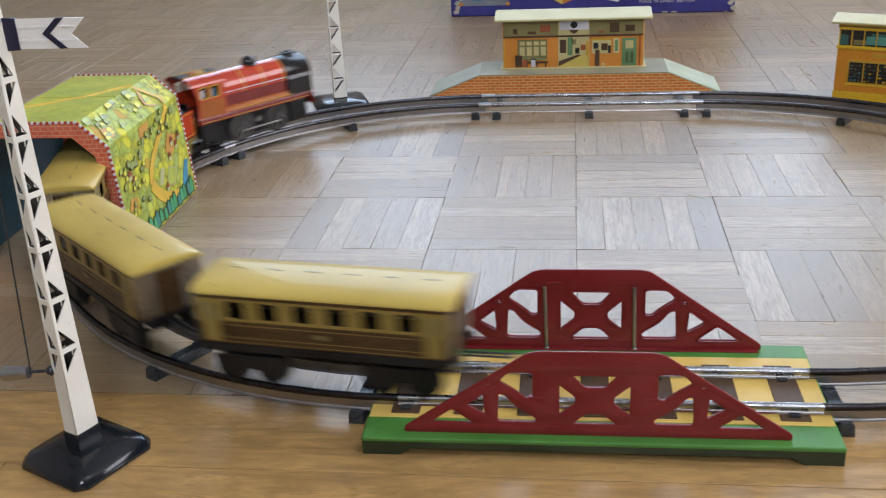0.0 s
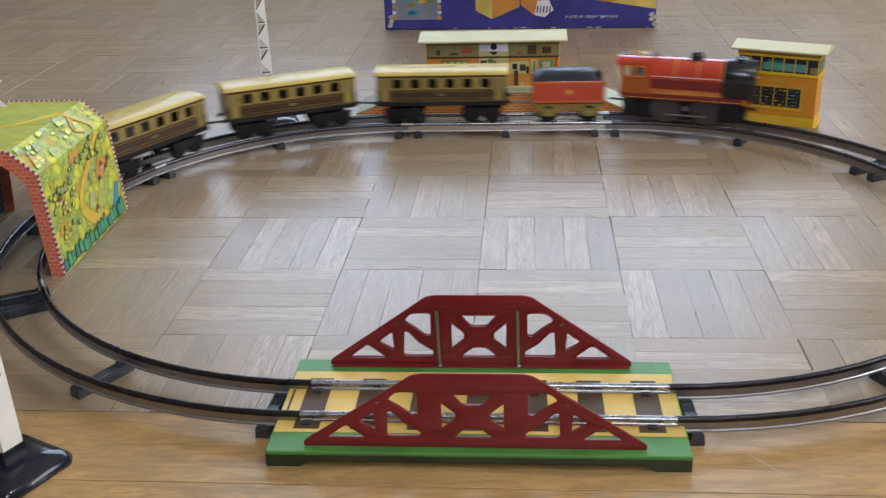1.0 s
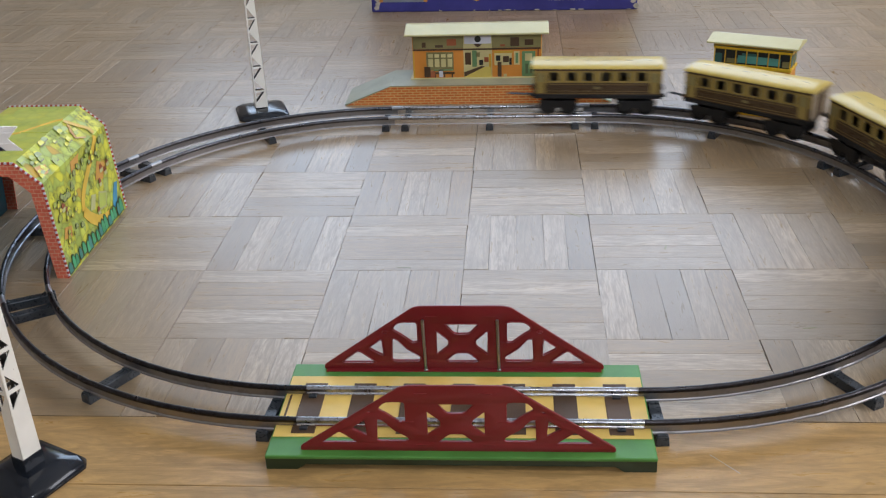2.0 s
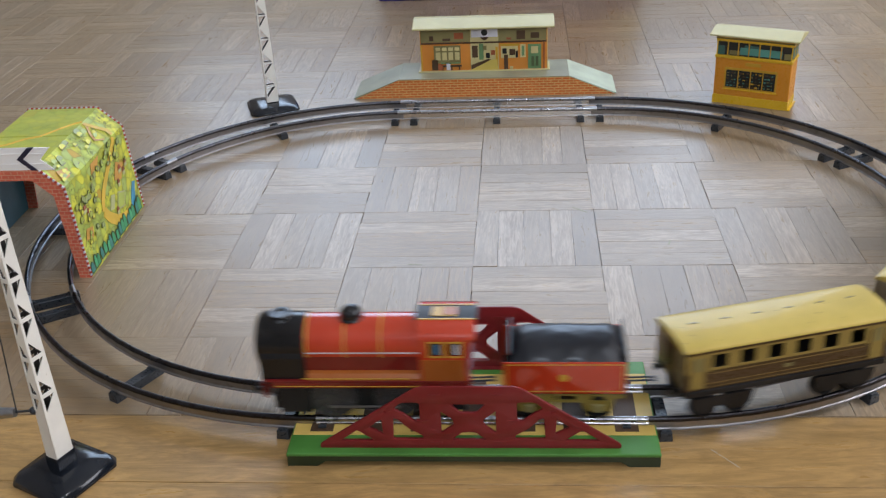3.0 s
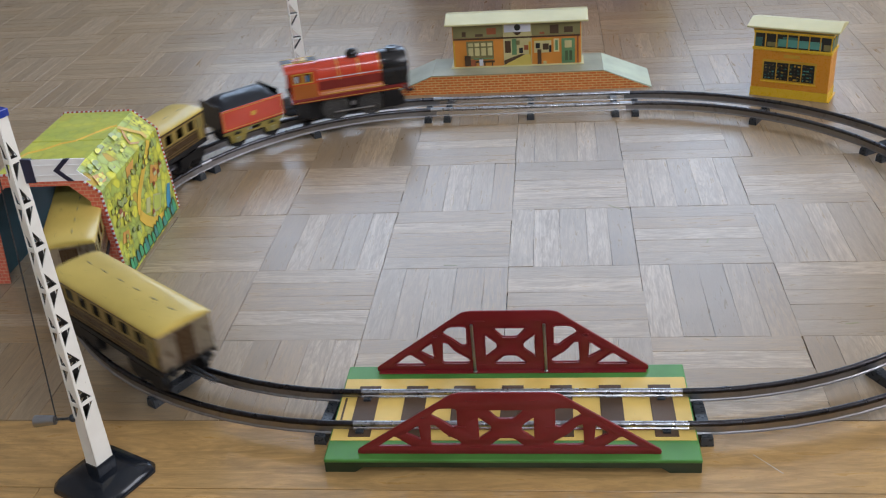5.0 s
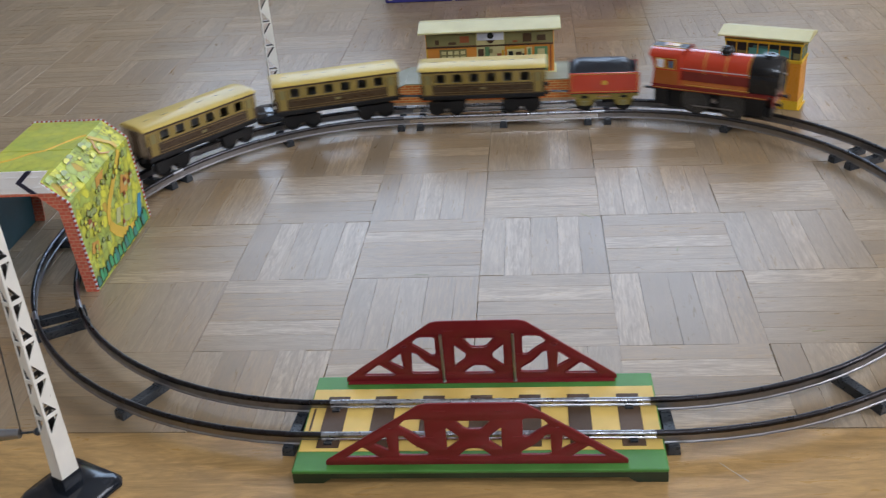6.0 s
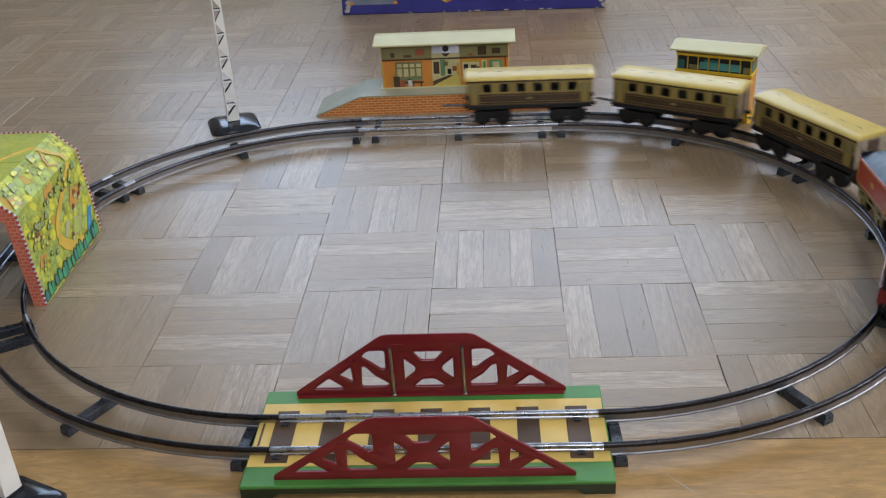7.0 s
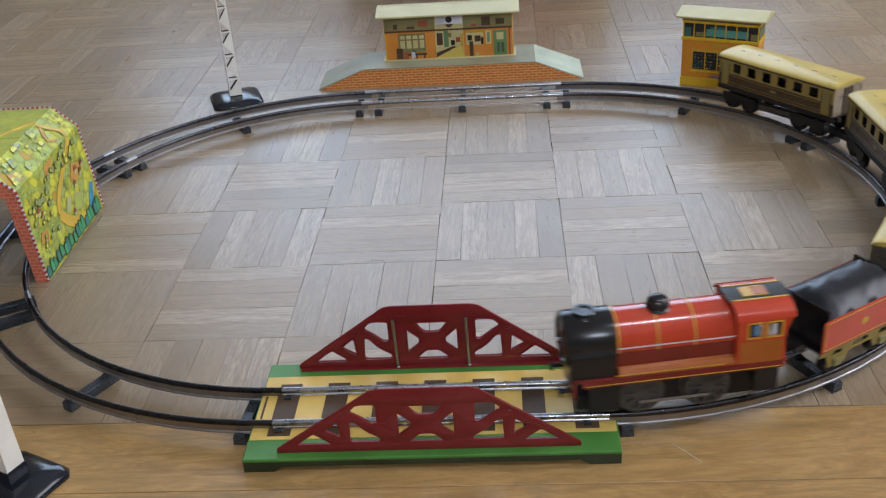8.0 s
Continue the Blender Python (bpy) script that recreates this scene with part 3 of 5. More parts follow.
def build_bridge():
    ob = thing("girder_bridge", "red girder toy railway bridge on a green and yellow tin base", "toy bridge", m=pose(BX, BY, 0, 0, 0, 0.25))
    hx, hy = BL / 2, BW / 2
    skirt = [(-hx, 0.0), (-hx, BZ), (hx, BZ), (hx, 0.0), (hx - 0.021, 0.0), (hx - 0.027, 0.0042), (-hx + 0.027, 0.0042), (-hx + 0.021, 0.0)]
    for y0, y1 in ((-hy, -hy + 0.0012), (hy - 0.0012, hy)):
        part("skirt", prism(skirt, y0, y1, "Y", 0.0002), M_SKIRT, ob, "green tin skirt on low feet, darkened for shade")
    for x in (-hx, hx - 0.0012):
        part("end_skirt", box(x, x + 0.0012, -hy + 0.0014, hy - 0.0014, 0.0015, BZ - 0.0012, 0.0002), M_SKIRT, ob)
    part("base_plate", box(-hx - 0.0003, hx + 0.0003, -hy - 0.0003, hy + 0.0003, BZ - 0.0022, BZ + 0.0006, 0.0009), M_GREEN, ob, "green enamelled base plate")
    part("deck", box(-hx + 0.0008, hx - 0.0008, -hy + 0.0205, hy - 0.0172, BZ + 0.0002, BZ + 0.0011, 0.0003), M_YELLOW, ob, "yellow printed deck")
    for k in range(7):
        x = -hx + 0.0209 + k * 0.0361
        part("printed_sleeper", box(x - 0.0082, x + 0.0082, -0.0318, 0.0285, BZ + 0.0006, BZ + 0.0017, 0.0004), M_BROWN, ob)
        for side in (-1, 1):
            for d in (-1, 1):
                u = YC - R - BY + side * GAUGE / 2 + d * 0.0045
                if k in (0, 2, 4, 6):
                    part("rail_clip", box(x - 0.0028, x + 0.0028, u - 0.0016, u + 0.0016, BZ + 0.0014, BZ + 0.0034, 0.0004), M_SLEEPER, ob)
    inv = ob.matrix_basis.inverted()
    path = [(X1 + 0.001 - (LONG + 0.002) * k / 2, YC - R, math.pi) for k in range(3)]
    rails(path, ob, inv, BZ + 0.0017, M_RAIL_SHEEN)
    for y in (-0.0485, 0.0500):
        me, holes = truss_mesh(pose(-0.0015, y, BZ + 0.0006), 0.0510 if y < 0 else 0.0535)
        girder = part("girder", me, M_CRIMSON, ob, "crimson pierced tin girder", smooth=True)
        inward = 1 if y < 0 else -1
        for h in holes:                                      # edges pressed through to the inner side
            part("pressed_rim", plate(grown(h, 0.0006), [h], 0.0014, pose(-0.0015, y + inward * 0.0013, BZ + 0.0006) @ UPRIGHT), M_CRIMSON, girder)
        part("foot_flange", box(-0.104, 0.101, min(y, y + inward * 0.005), max(y, y + inward * 0.005), BZ + 0.0006, BZ + 0.0014, 0.0003), M_CRIMSON, girder)
        for x, z in ((-0.024, 0.0455), (0.018, 0.0455), (-0.033, 0.0235), (0.029, 0.0235), (-0.024, 0.0052), (0.020, 0.0052)):
            part("pressed_tab", box(x - 0.0040, x + 0.0040, y - 0.0013, y + 0.0013, BZ + z, BZ + z + 0.0010, 0.0004), M_CRIMSON, girder)
    for x in (-0.029, 0.0255):
        part("strut", rod((x, 0.0470, BZ + 0.0006), (x - 0.001, 0.0470, BZ + 0.044), 0.0012, bm=ball((x, 0.0470, BZ + 0.0012), 0.0018)), M_SILVER, ob, "dull silver strut", smooth=True)
        part("strut", rod((x, -0.0455, BZ + 0.0006), (x - 0.001, -0.0455, BZ + 0.043), 0.0012), M_SILVER, ob, smooth=True)
    part("inscription", box(-hx + 0.004, -hx + 0.0055, -0.012, 0.014, BZ + 0.001, BZ + 0.0014), M_BROWN, ob)


# ---- tunnel ----


def build_tunnel():
    # a tin tunnel over the left curve
    m = pose(-0.489, 0.1055, 0, 0, 0, 0.7) @ Matrix.Diagonal((1.02, 0.992, 1.005, 1))
    ob = thing("toy_tunnel", "tinplate toy tunnel printed with a green countryside and brick portals", "toy tunnel", m=m)
    half = [(0.064, 0.0), (0.0575, 0.0935), (0.036, 0.1135)]
    shell = half + [(-x, z) for x, z in half[::-1]]
    length = 0.158

    def inset(loop, d):
        s = [(x - math.copysign(d, x), z - (d if z > 0.1 else d * 0.55 if z > 0.05 else 0)) for x, z in loop]
        return s
    inner = inset(shell, 0.0012)
    n = len(shell)
    for name, strip, mat, label in (("shell_side", shell[:3], M_FIELDS, "yellow and lime printed countryside"), ("shell_top", shell[2:4], M_FIELDTOP, "olive green printed hilltop"),
                                    ("shell_side", shell[3:], M_FIELDS, "")):
        bm = bmesh.new()
        rows = [[bm.verts.new((x, y, z)) for x, z in strip] for y in (0.0, length * 0.5, length)]
        for a, b in zip(rows, rows[1:]):
            for k in range(len(strip) - 1):
                bm.faces.new((a[k], a[k + 1], b[k + 1], b[k]))
        part(name, bm, mat, ob, label)
    top = 0.1140
    lane = [(-0.036, 0.030), (-0.028, 0.050), (-0.016, 0.058), (-0.004, 0.072), (0.008, 0.078), (0.020, 0.098), (0.030, 0.112), (0.0355, 0.116)]
    for (xa, ya), (xb, yb) in zip(lane, lane[1:]):
        part("printed_road", rod((xa, ya, top - 0.0014), (xb, yb, top - 0.0014), 0.0021, seg=8), M_ROAD, ob)
    part("seam", rod((-0.036, 0.079, top - 0.0006), (0.036, 0.079, top - 0.0006), 0.0008, seg=8), M_FIELDTOP, ob, "folded seam of the hilltop sheet")
    bm = bmesh.new()
    ins = [[bm.verts.new((x, y, z)) for x, z in inner] for y in (0.0006, length - 0.0006)]
    for k in range(n - 1):
        bm.faces.new((ins[0][k], ins[0][k + 1], ins[1][k + 1], ins[1][k]))
    part("lining", bm, M_LINING, ob, "dark bare inside")
    opening = [(0.0525, 0.0), (0.0465, 0.0855), (0.030, 0.1015)]
    opening += [(-x, z) for x, z in opening[::-1]]
    for y in (-0.0010, length + 0.0010):
        arch = shell + opening[::-1]
        part("portal", prism(arch, y - 0.0009, y + 0.0009, "Y", 0.0002), M_PORTAL, ob, "red brick printed arch")
        # rolled edge in red and white along the arch
        k = 0
        for a, b in zip(shell, shell[1:]):
            d = Vector((b[0] - a[0], b[1] - a[1]))
            steps = max(2, int(d.length / 0.0024))
            for i in range(steps):
                p = Vector(a) + d * (i / steps)
                q = Vector(a) + d * ((i + 0.94) / steps)
                part("edge_stripe", rod((p.x, y, max(p.y, 0.0012)), (q.x, y, max(q.y, 0.0012)), 0.0013, seg=6),
                     M_INK if k % 2 else M_PORTAL_RED, ob)
                k += 1

    # printed details laid on the side that faces the floor's middle
    def on_side(u, v, lift=0.0004):
        """u along the tunnel, v up the side from foot to knee (0-1) and on over the chamfer (1-2)."""
        if v <= 1:
            x, z = 0.064 + (0.0575 - 0.064) * v, 0.0935 * v
            nx, nz = 0.9976, 0.069
        else:
            w = v - 1
            x, z = 0.0575 + (0.036 - 0.0575) * w, 0.0935 + 0.02 * w
            nx, nz = 0.68, 0.73
        return Vector((x + nx * lift, u, z + nz * lift))

    def flat(loop, lift=0.0005):
        bm = bmesh.new()
        bm.faces.new([bm.verts.new(on_side(u, v, lift)) for u, v in loop])
        bm.normal_update()
        bmesh.ops.solidify(bm, geom=bm.faces[:], thickness=0.0002)
        return bm

    def ribbon(points, width, lift=0.0005):
        bm = bmesh.new()
        left, right = [], []
        for k, (u, v) in enumerate(points):
            a, b = Vector(points[max(k - 1, 0)]), Vector(points[min(k + 1, len(points) - 1)])
            d = Vector((b.x - a.x, (b.y - a.y) * 0.0935)).normalized()
            s = Vector((-d.y, d.x)) * width / 2
            left.append(bm.verts.new(on_side(u + s.x, v + s.y / 0.0935, lift)))
            right.append(bm.verts.new(on_side(u - s.x, v - s.y / 0.0935, lift)))
        for k in range(len(points) - 1):
            bm.faces.new((left[k], left[k + 1], right[k + 1], right[k]))
        bm.normal_update()
        bmesh.ops.solidify(bm, geom=bm.faces[:], thickness=0.0002)
        return bm

    road = [(0.122, 0.12), (0.104, 0.13), (0.086, 0.20), (0.072, 0.30), (0.062, 0.42), (0.066, 0.52), (0.076, 0.62), (0.094, 0.74), (0.110, 0.84), (0.124, 0.93), (0.128, 0.985)]
    part("printed_road", ribbon(road[:5], 0.0115), M_ROAD, ob, "ochre printed lane")
    part("printed_road", ribbon(road[4:], 0.0072), M_ROAD, ob)
    part("printed_road", ribbon([(0.128, 1.03), (0.130, 1.25), (0.120, 1.6), (0.112, 1.95)], 0.0062, 0.0013), M_ROAD, ob)
    part("printed_road", ribbon([(0.112, 1.10), (0.100, 1.30), (0.104, 1.55), (0.112, 1.80)], 0.0040, 0.0011), M_ORANGEFIELD, ob)
    # fields beside the lane, the stream and the pond
    for k, loop in enumerate(([(0.076, 0.36), (0.086, 0.33), (0.096, 0.46), (0.086, 0.49)], [(0.092, 0.28), (0.112, 0.24), (0.122, 0.38), (0.104, 0.45)])):
        part("printed_field", flat(loop, 0.0007), M_FIELDPALE, ob, "pale printed field" if k == 0 else "")
        part("printed_field", flat([(u * 0.8 + sum(p[0] for p in loop) * 0.05, v * 0.8 + sum(p[1] for p in loop) * 0.05) for u, v in loop], 0.0009), (M_FIELDPALE, M_BUSHLIME)[k], ob)
    part("printed_stream", flat([(0.126, 0.13), (0.138, 0.14), (0.152, 0.36), (0.144, 0.38), (0.134, 0.27)], 0.0007), M_STREAM, ob, "blue printed stream")
    part("printed_stream", flat([(0.074, 0.03), (0.088, 0.05), (0.094, 0.16), (0.084, 0.14), (0.076, 0.10)], 0.0011), M_STREAM, ob)
    for loop in ([(0.006, 1.15), (0.020, 1.10), (0.028, 1.35), (0.012, 1.5)], [(0.058, 0.86), (0.076, 0.88), (0.084, 0.97), (0.062, 0.96)], [(0.104, 0.58), (0.122, 0.52), (0.134, 0.66), (0.118, 0.74)],
                 [(0.010, 0.36), (0.026, 0.32), (0.030, 0.42), (0.016, 0.46)]):
        part("printed_field", flat(loop, 0.0006 if loop[0][1] < 1 else 0.0013), M_ORANGEFIELD, ob)
    rnd = random.Random(7)

    def bush(u, v, w, h, lift, mat):
        part("printed_bush", flat([(u - w / 2, v), (u + w / 2, v), (u + w * 0.55, v + h * 0.5), (u + w * 0.34, v + h * 0.86), (u, v + h), (u - w * 0.36, v + h * 0.84), (u - w * 0.55, v + h * 0.48)], lift), mat, ob)
    for k in range(17):                                      # bushes along the foot
        u, v, w, h = 0.006 + k * 0.0086 + rnd.uniform(-0.002, 0.002), 0.015 + rnd.uniform(0, 0.03), rnd.uniform(0.0080, 0.0105), rnd.uniform(0.12, 0.19)
        bush(u, v, w, h, 0.0009 + 0.00006 * k, M_BUSHDARK)
        bush(u - 0.0008, v + 0.018, w * 0.72, h * 0.8, 0.0013 + 0.00006 * k, M_BUSH if k % 3 else M_BUSHTEAL)
    for u, v, w in ((0.020, 0.60, 0.0075), (0.026, 0.54, 0.006), (0.118, 0.60, 0.008), (0.127, 0.54, 0.007), (0.136, 0.60, 0.007), (0.109, 0.48, 0.006), (0.090, 0.24, 0.006)):   # printed cottages
        part("printed_cottage", flat([(u, v), (u + w, v), (u + w, v + 0.045), (u, v + 0.045)], 0.0011), M_FIELDPALE, ob)
        part("printed_roof", flat([(u - 0.0006, v + 0.040), (u + w + 0.0006, v + 0.040), (u + w * 0.7, v + 0.088), (u + w * 0.25, v + 0.088)], 0.0013), M_BARN, ob)
    # a hedge of dark trees climbing the hill, and scattered clumps
    for k in range(15):
        t = k / 14
        u, v = 0.018 + 0.088 * t + rnd.uniform(-0.004, 0.004), 0.70 + 0.24 * t + rnd.uniform(-0.05, 0.03)
        r = rnd.uniform(0.0046, 0.0068)
        bush(u, v, r, r / 0.0935 * 0.9, 0.0010 + 0.00004 * k, (M_BUSHDARK, M_OLIVE)[k % 2])
        bush(u - 0.0006, v + 0.010, r * 0.66, r / 0.0935 * 0.62, 0.0015 + 0.00004 * k, (M_BUSHLIME, M_SAGE)[k % 2])
    for k in range(26):                                      # paler clumps over the shoulder of the hill
        u, v, r = rnd.uniform(0.006, 0.112), rnd.uniform(1.06, 1.85), rnd.uniform(0.0060, 0.0105)
        bush(u, v, r, r / 0.0300 * 0.55, 0.0007 + 0.00003 * k, M_BUSHLIME if k % 3 else M_OLIVE)
        bush(u - 0.0006, v + 0.03, r * 0.86, r / 0.0300 * 0.48, 0.0012 + 0.00003 * k, (M_YELLOWFIELD, M_BUSHLIME, M_YELLOWFIELD, M_SAGE)[k % 4])
    for k in range(34):
        u = rnd.uniform(0.008, 0.060) if k < 24 else rnd.uniform(0.092, 0.150)
        v, r = rnd.uniform(0.22, 0.72) if k < 24 else rnd.uniform(0.62, 0.92), rnd.uniform(0.0050, 0.0085)
        bush(u, v, r, r / 0.0935 * 0.8, 0.0008 + 0.00004 * k, (M_OLIVE, M_BUSHDARK, M_OLIVE)[k % 3])
        bush(u - 0.0006, v + 0.012, r * 0.74, r / 0.0935 * 0.62, 0.0013 + 0.00004 * k, (M_BUSHLIME, M_SAGE, M_YELLOWFIELD)[k % 3])


M_CAP = paint("cap_blue", (0.01, 0.04, 0.35), 0.15, 0, 0.2)
M_PORTAL_RED = paint("edge_red", (0.45, 0.04, 0.025), 0.3)
M_ROAD = paint("printed_ochre", (0.78, 0.52, 0.07), 0.5)
M_STREAM = paint("printed_blue", (0.06, 0.30, 0.46), 0.33)
M_FIELDPALE = paint("printed_pale_field", (0.55, 0.56, 0.25), 0.33)
M_BUSH = paint("printed_green", (0.08, 0.40, 0.18), 0.5)
M_BUSHTEAL = paint("printed_teal", (0.07, 0.27, 0.22), 0.5)
M_YELLOWFIELD = paint("printed_lemon", (0.78, 0.75, 0.09), 0.45)
M_SAGE = paint("printed_sage", (0.36, 0.42, 0.16), 0.45)
M_ORANGEFIELD = paint("printed_orange_field", (0.62, 0.33, 0.07), 0.45)
M_BUSHDARK = paint("printed_dark_green", (0.07, 0.10, 0.035), 0.5)
M_BUSHLIME = paint("printed_lime", (0.44, 0.52, 0.08), 0.33)
M_BARN = paint("printed_barn_red", (0.33, 0.09, 0.03), 0.33)


# ---- station ----


def build_station():
    ob = thing("toy_station", "tinplate toy station on a brick printed platform with ramps", "toy station", m=pose(-0.0635, 0.6315, 0) @ Matrix.Diagonal((1.04, 1.07, 1.03, 1)))
    hl, ht, d, h = 0.1685, 0.110, 0.0335, 0.025
    side = [(-hl, 0), (-ht, h), (ht, h), (hl, 0)]
    part("platform_front", prism(side, -d, -d + 0.001, "Y"), M_STBRICK, ob, "orange brick printed platform wall")
    part("platform_back", prism(side, d - 0.001, d, "Y"), M_STBRICK, ob)
    part("platform_top", box(-ht, ht, -d - 0.0006, d + 0.0006, h - 0.0004, h + 0.0008, 0.0003), M_PLATFORM, ob, "stone grey platform top")
    for sgn in (-1, 1):
        ramp_pts = [(sgn * ht, h - 0.0003), (sgn * hl, -0.0003 + 0.0006), (sgn * (hl + 0.002), 0.0016), (sgn * ht, h + 0.0008)]
        part("ramp", prism(ramp_pts, -d - 0.0006, d + 0.0006, "Y"), M_PALE if sgn > 0 else M_PLATFORM, ob, "pale sloping platform ramp")
    # building
    bx0, bx1, by0, by1, z0, z1 = -0.0825, 0.0825, -0.006, 0.022, h + 0.0008, 0.083
    part("building", box(bx0, bx1, by0, by1, z0, z1, 0.0012), M_ORANGE, ob, "orange printed station front")
    part("kerb_flange", box(bx0 - 0.0035, bx1 + 0.0035, by0 - 0.003, by1 + 0.003, z0, z0 + 0.0012, 0.0004), M_CREAM, ob)
    part("roof", prism([(by0 - 0.0075, z1 + 0.0005), (by0 - 0.0075, z1 + 0.003), (0.012, z1 + 0.0095), (by1 + 0.007, z1 + 0.0075), (by1 + 0.007, z1 + 0.0005)],
                       bx0 - 0.009, bx1 + 0.009, "X", 0.0008), M_CREAM, ob, "cream enamelled tin roof")
    f = by0

    def print_on(name, x0, x1, za, zb, mat, layer=1, label=""):
        part(name, box(x0, x1, f - 0.00012 - 0.00022 * layer, f + 0.0004, za, zb), mat, ob, label)
    upper0, upper1 = 0.0655, z1 - 0.0008
    print_on("printed_wall", bx0 + 0.001, -0.017, upper0, upper1, M_OLIVE, 1, "shaded printed upper wall")
    print_on("printed_wall", 0.0195, bx1 - 0.001, upper0, upper1, M_OLIVE)
    print_on("printed_wall", -0.017, 0.0195, z0, upper1, M_CREAM_DIM, 1)
    print_on("printed_beam", bx0 + 0.0008, bx1 - 0.0008, 0.0632, 0.0652, M_DKBROWN, 3)
    print_on("printed_board", -0.0155, 0.0185, 0.0715, 0.0825, M_INK, 4, "white printed name board")
    part("printed_clock", prism(circle(0.0015, 0.0775, 0.0042, 14), f - 0.0012, f + 0.0002, "Y"), M_DARK, ob)
    part("printed_sign", prism([(-0.004, 0.0715), (0.0068, 0.0715), (0.0045, 0.0685), (0.0015, 0.067), (-0.0015, 0.0685)], f - 0.0012, f + 0.0002, "Y"), M_DKBROWN, ob)
    for x0, x1, za, zb in ((-0.070, -0.065, 0.0675, 0.074), (-0.053, -0.043, 0.0672, 0.0705), (-0.038, -0.026, 0.0695, 0.078), (0.030, 0.036, 0.0672, 0.070),
                           (0.043, 0.054, 0.0675, 0.079), (0.061, 0.072, 0.0685, 0.076)):
        print_on("printed_poster", x0, x1, za, zb, M_BARN if x0 > -0.05 and x0 < 0.04 else M_DKBROWN, 2)
    # large window with panes and a bench below
    print_on("printed_window_frame", -0.065, -0.030, 0.037, 0.061, M_OLIVE, 1)
    for k in range(4):
        x = -0.0625 + k * 0.0083
        print_on("printed_pane", x, x + 0.006, 0.054, 0.0585, M_CREAM_DIM, 2)
        print_on("printed_pane", x, x + 0.006, 0.0415, 0.052, M_CREAM_DIM, 2)
    print_on("printed_bench", -0.058, -0.029, 0.032, 0.0345, M_DKBROWN, 3)
    print_on("printed_bench", -0.056, -0.031, 0.0365, 0.038, M_GREENPRINT, 4)
    for x in (-0.055, -0.043, -0.033):
        print_on("printed_bench_leg", x, x + 0.0018, 0.0275, 0.032, M_DKBROWN, 3)
    print_on("printed_luggage", -0.068, -0.060, 0.028, 0.042, M_DKBROWN, 4)
    print_on("printed_luggage", -0.060, -0.054, 0.028, 0.036, M_BARN, 4)
    print_on("printed_luggage", -0.049, -0.044, 0.028, 0.038, M_INK, 4)
    # hall with a sloping floor
    part("printed_floor", prism([(-0.0165, z0 + 0.0003), (-0.0165, z0 + 0.002), (0.010, 0.041), (0.017, 0.041), (0.019, z0 + 0.0003)], f - 0.0007, f + 0.0002, "Y"), M_PAPERYELLOW, ob)
    part("printed_shade", prism([(-0.0165, z0 + 0.002), (-0.0165, 0.034), (0.006, 0.042), (0.010, 0.041)], f - 0.0008, f + 0.0002, "Y"), M_DKBROWN, ob)
    for x0, x1, za, zb, mat in ((-0.015, -0.0075, 0.044, 0.060, M_DKBROWN), (-0.006, 0.000, 0.041, 0.0625, M_GREENPRINT), (0.003, 0.008, 0.043, 0.050, M_DARK),
                                (0.0095, 0.015, 0.047, 0.0535, M_BARN), (-0.001, 0.004, 0.054, 0.060, M_OLIVE), (0.0155, 0.0185, 0.030, 0.058, M_GOLD)):
        print_on("printed_panel", x0, x1, za, zb, mat, 2)
    # ticket side and green door
    print_on("printed_kiosk", 0.0225, 0.0445, 0.0425, 0.0585, M_CREAM_DIM, 1)
    print_on("printed_kiosk_sign", 0.0215, 0.046, 0.0585, 0.0615, M_GOLD, 2)
    for x0, x1, za, zb, mat in ((0.0245, 0.030, 0.0485, 0.0555, M_DARK), (0.0335, 0.041, 0.0465, 0.0545, M_DKBROWN), (0.0415, 0.0445, 0.043, 0.052, M_DARK),
                                (0.0265, 0.0315, 0.0275, 0.047, M_DKBROWN), (0.034, 0.038, 0.0275, 0.031, M_CREAM_DIM)):
        print_on("printed_panel", x0, x1, za, zb, mat, 3)
    print_on("printed_door", 0.0575, 0.0745, 0.0275, 0.0605, M_GREENPRINT, 1, "green printed door")
    print_on("printed_pane", 0.0615, 0.0705, 0.048, 0.0575, M_CREAM_DIM, 2)
    for x in (0.062, 0.0675):
        print_on("printed_panel", x, x + 0.0035, 0.031, 0.044, M_BUSHDARK, 2)
    print_on("printed_window_frame", 0.0475, 0.0545, 0.043, 0.0605, M_CREAM_DIM, 1)
    print_on("printed_pane", 0.0495, 0.0528, 0.045, 0.0585, M_GREENPRINT, 2)
    print_on("printed_corner", bx0 + 0.0003, bx0 + 0.0022, z0 + 0.001, 0.063, M_GOLD, 1)
    print_on("printed_corner", bx1 - 0.0052, bx1 - 0.0034, z0 + 0.001, 0.063, M_BARN, 1)
    part("end_wall", box(bx1 - 0.0002, bx1 + 0.0006, by0 + 0.001, by1 - 0.001, z0 + 0.001, z1 - 0.001), M_CREAM, ob, "pale end wall")


# ---- signal box ----


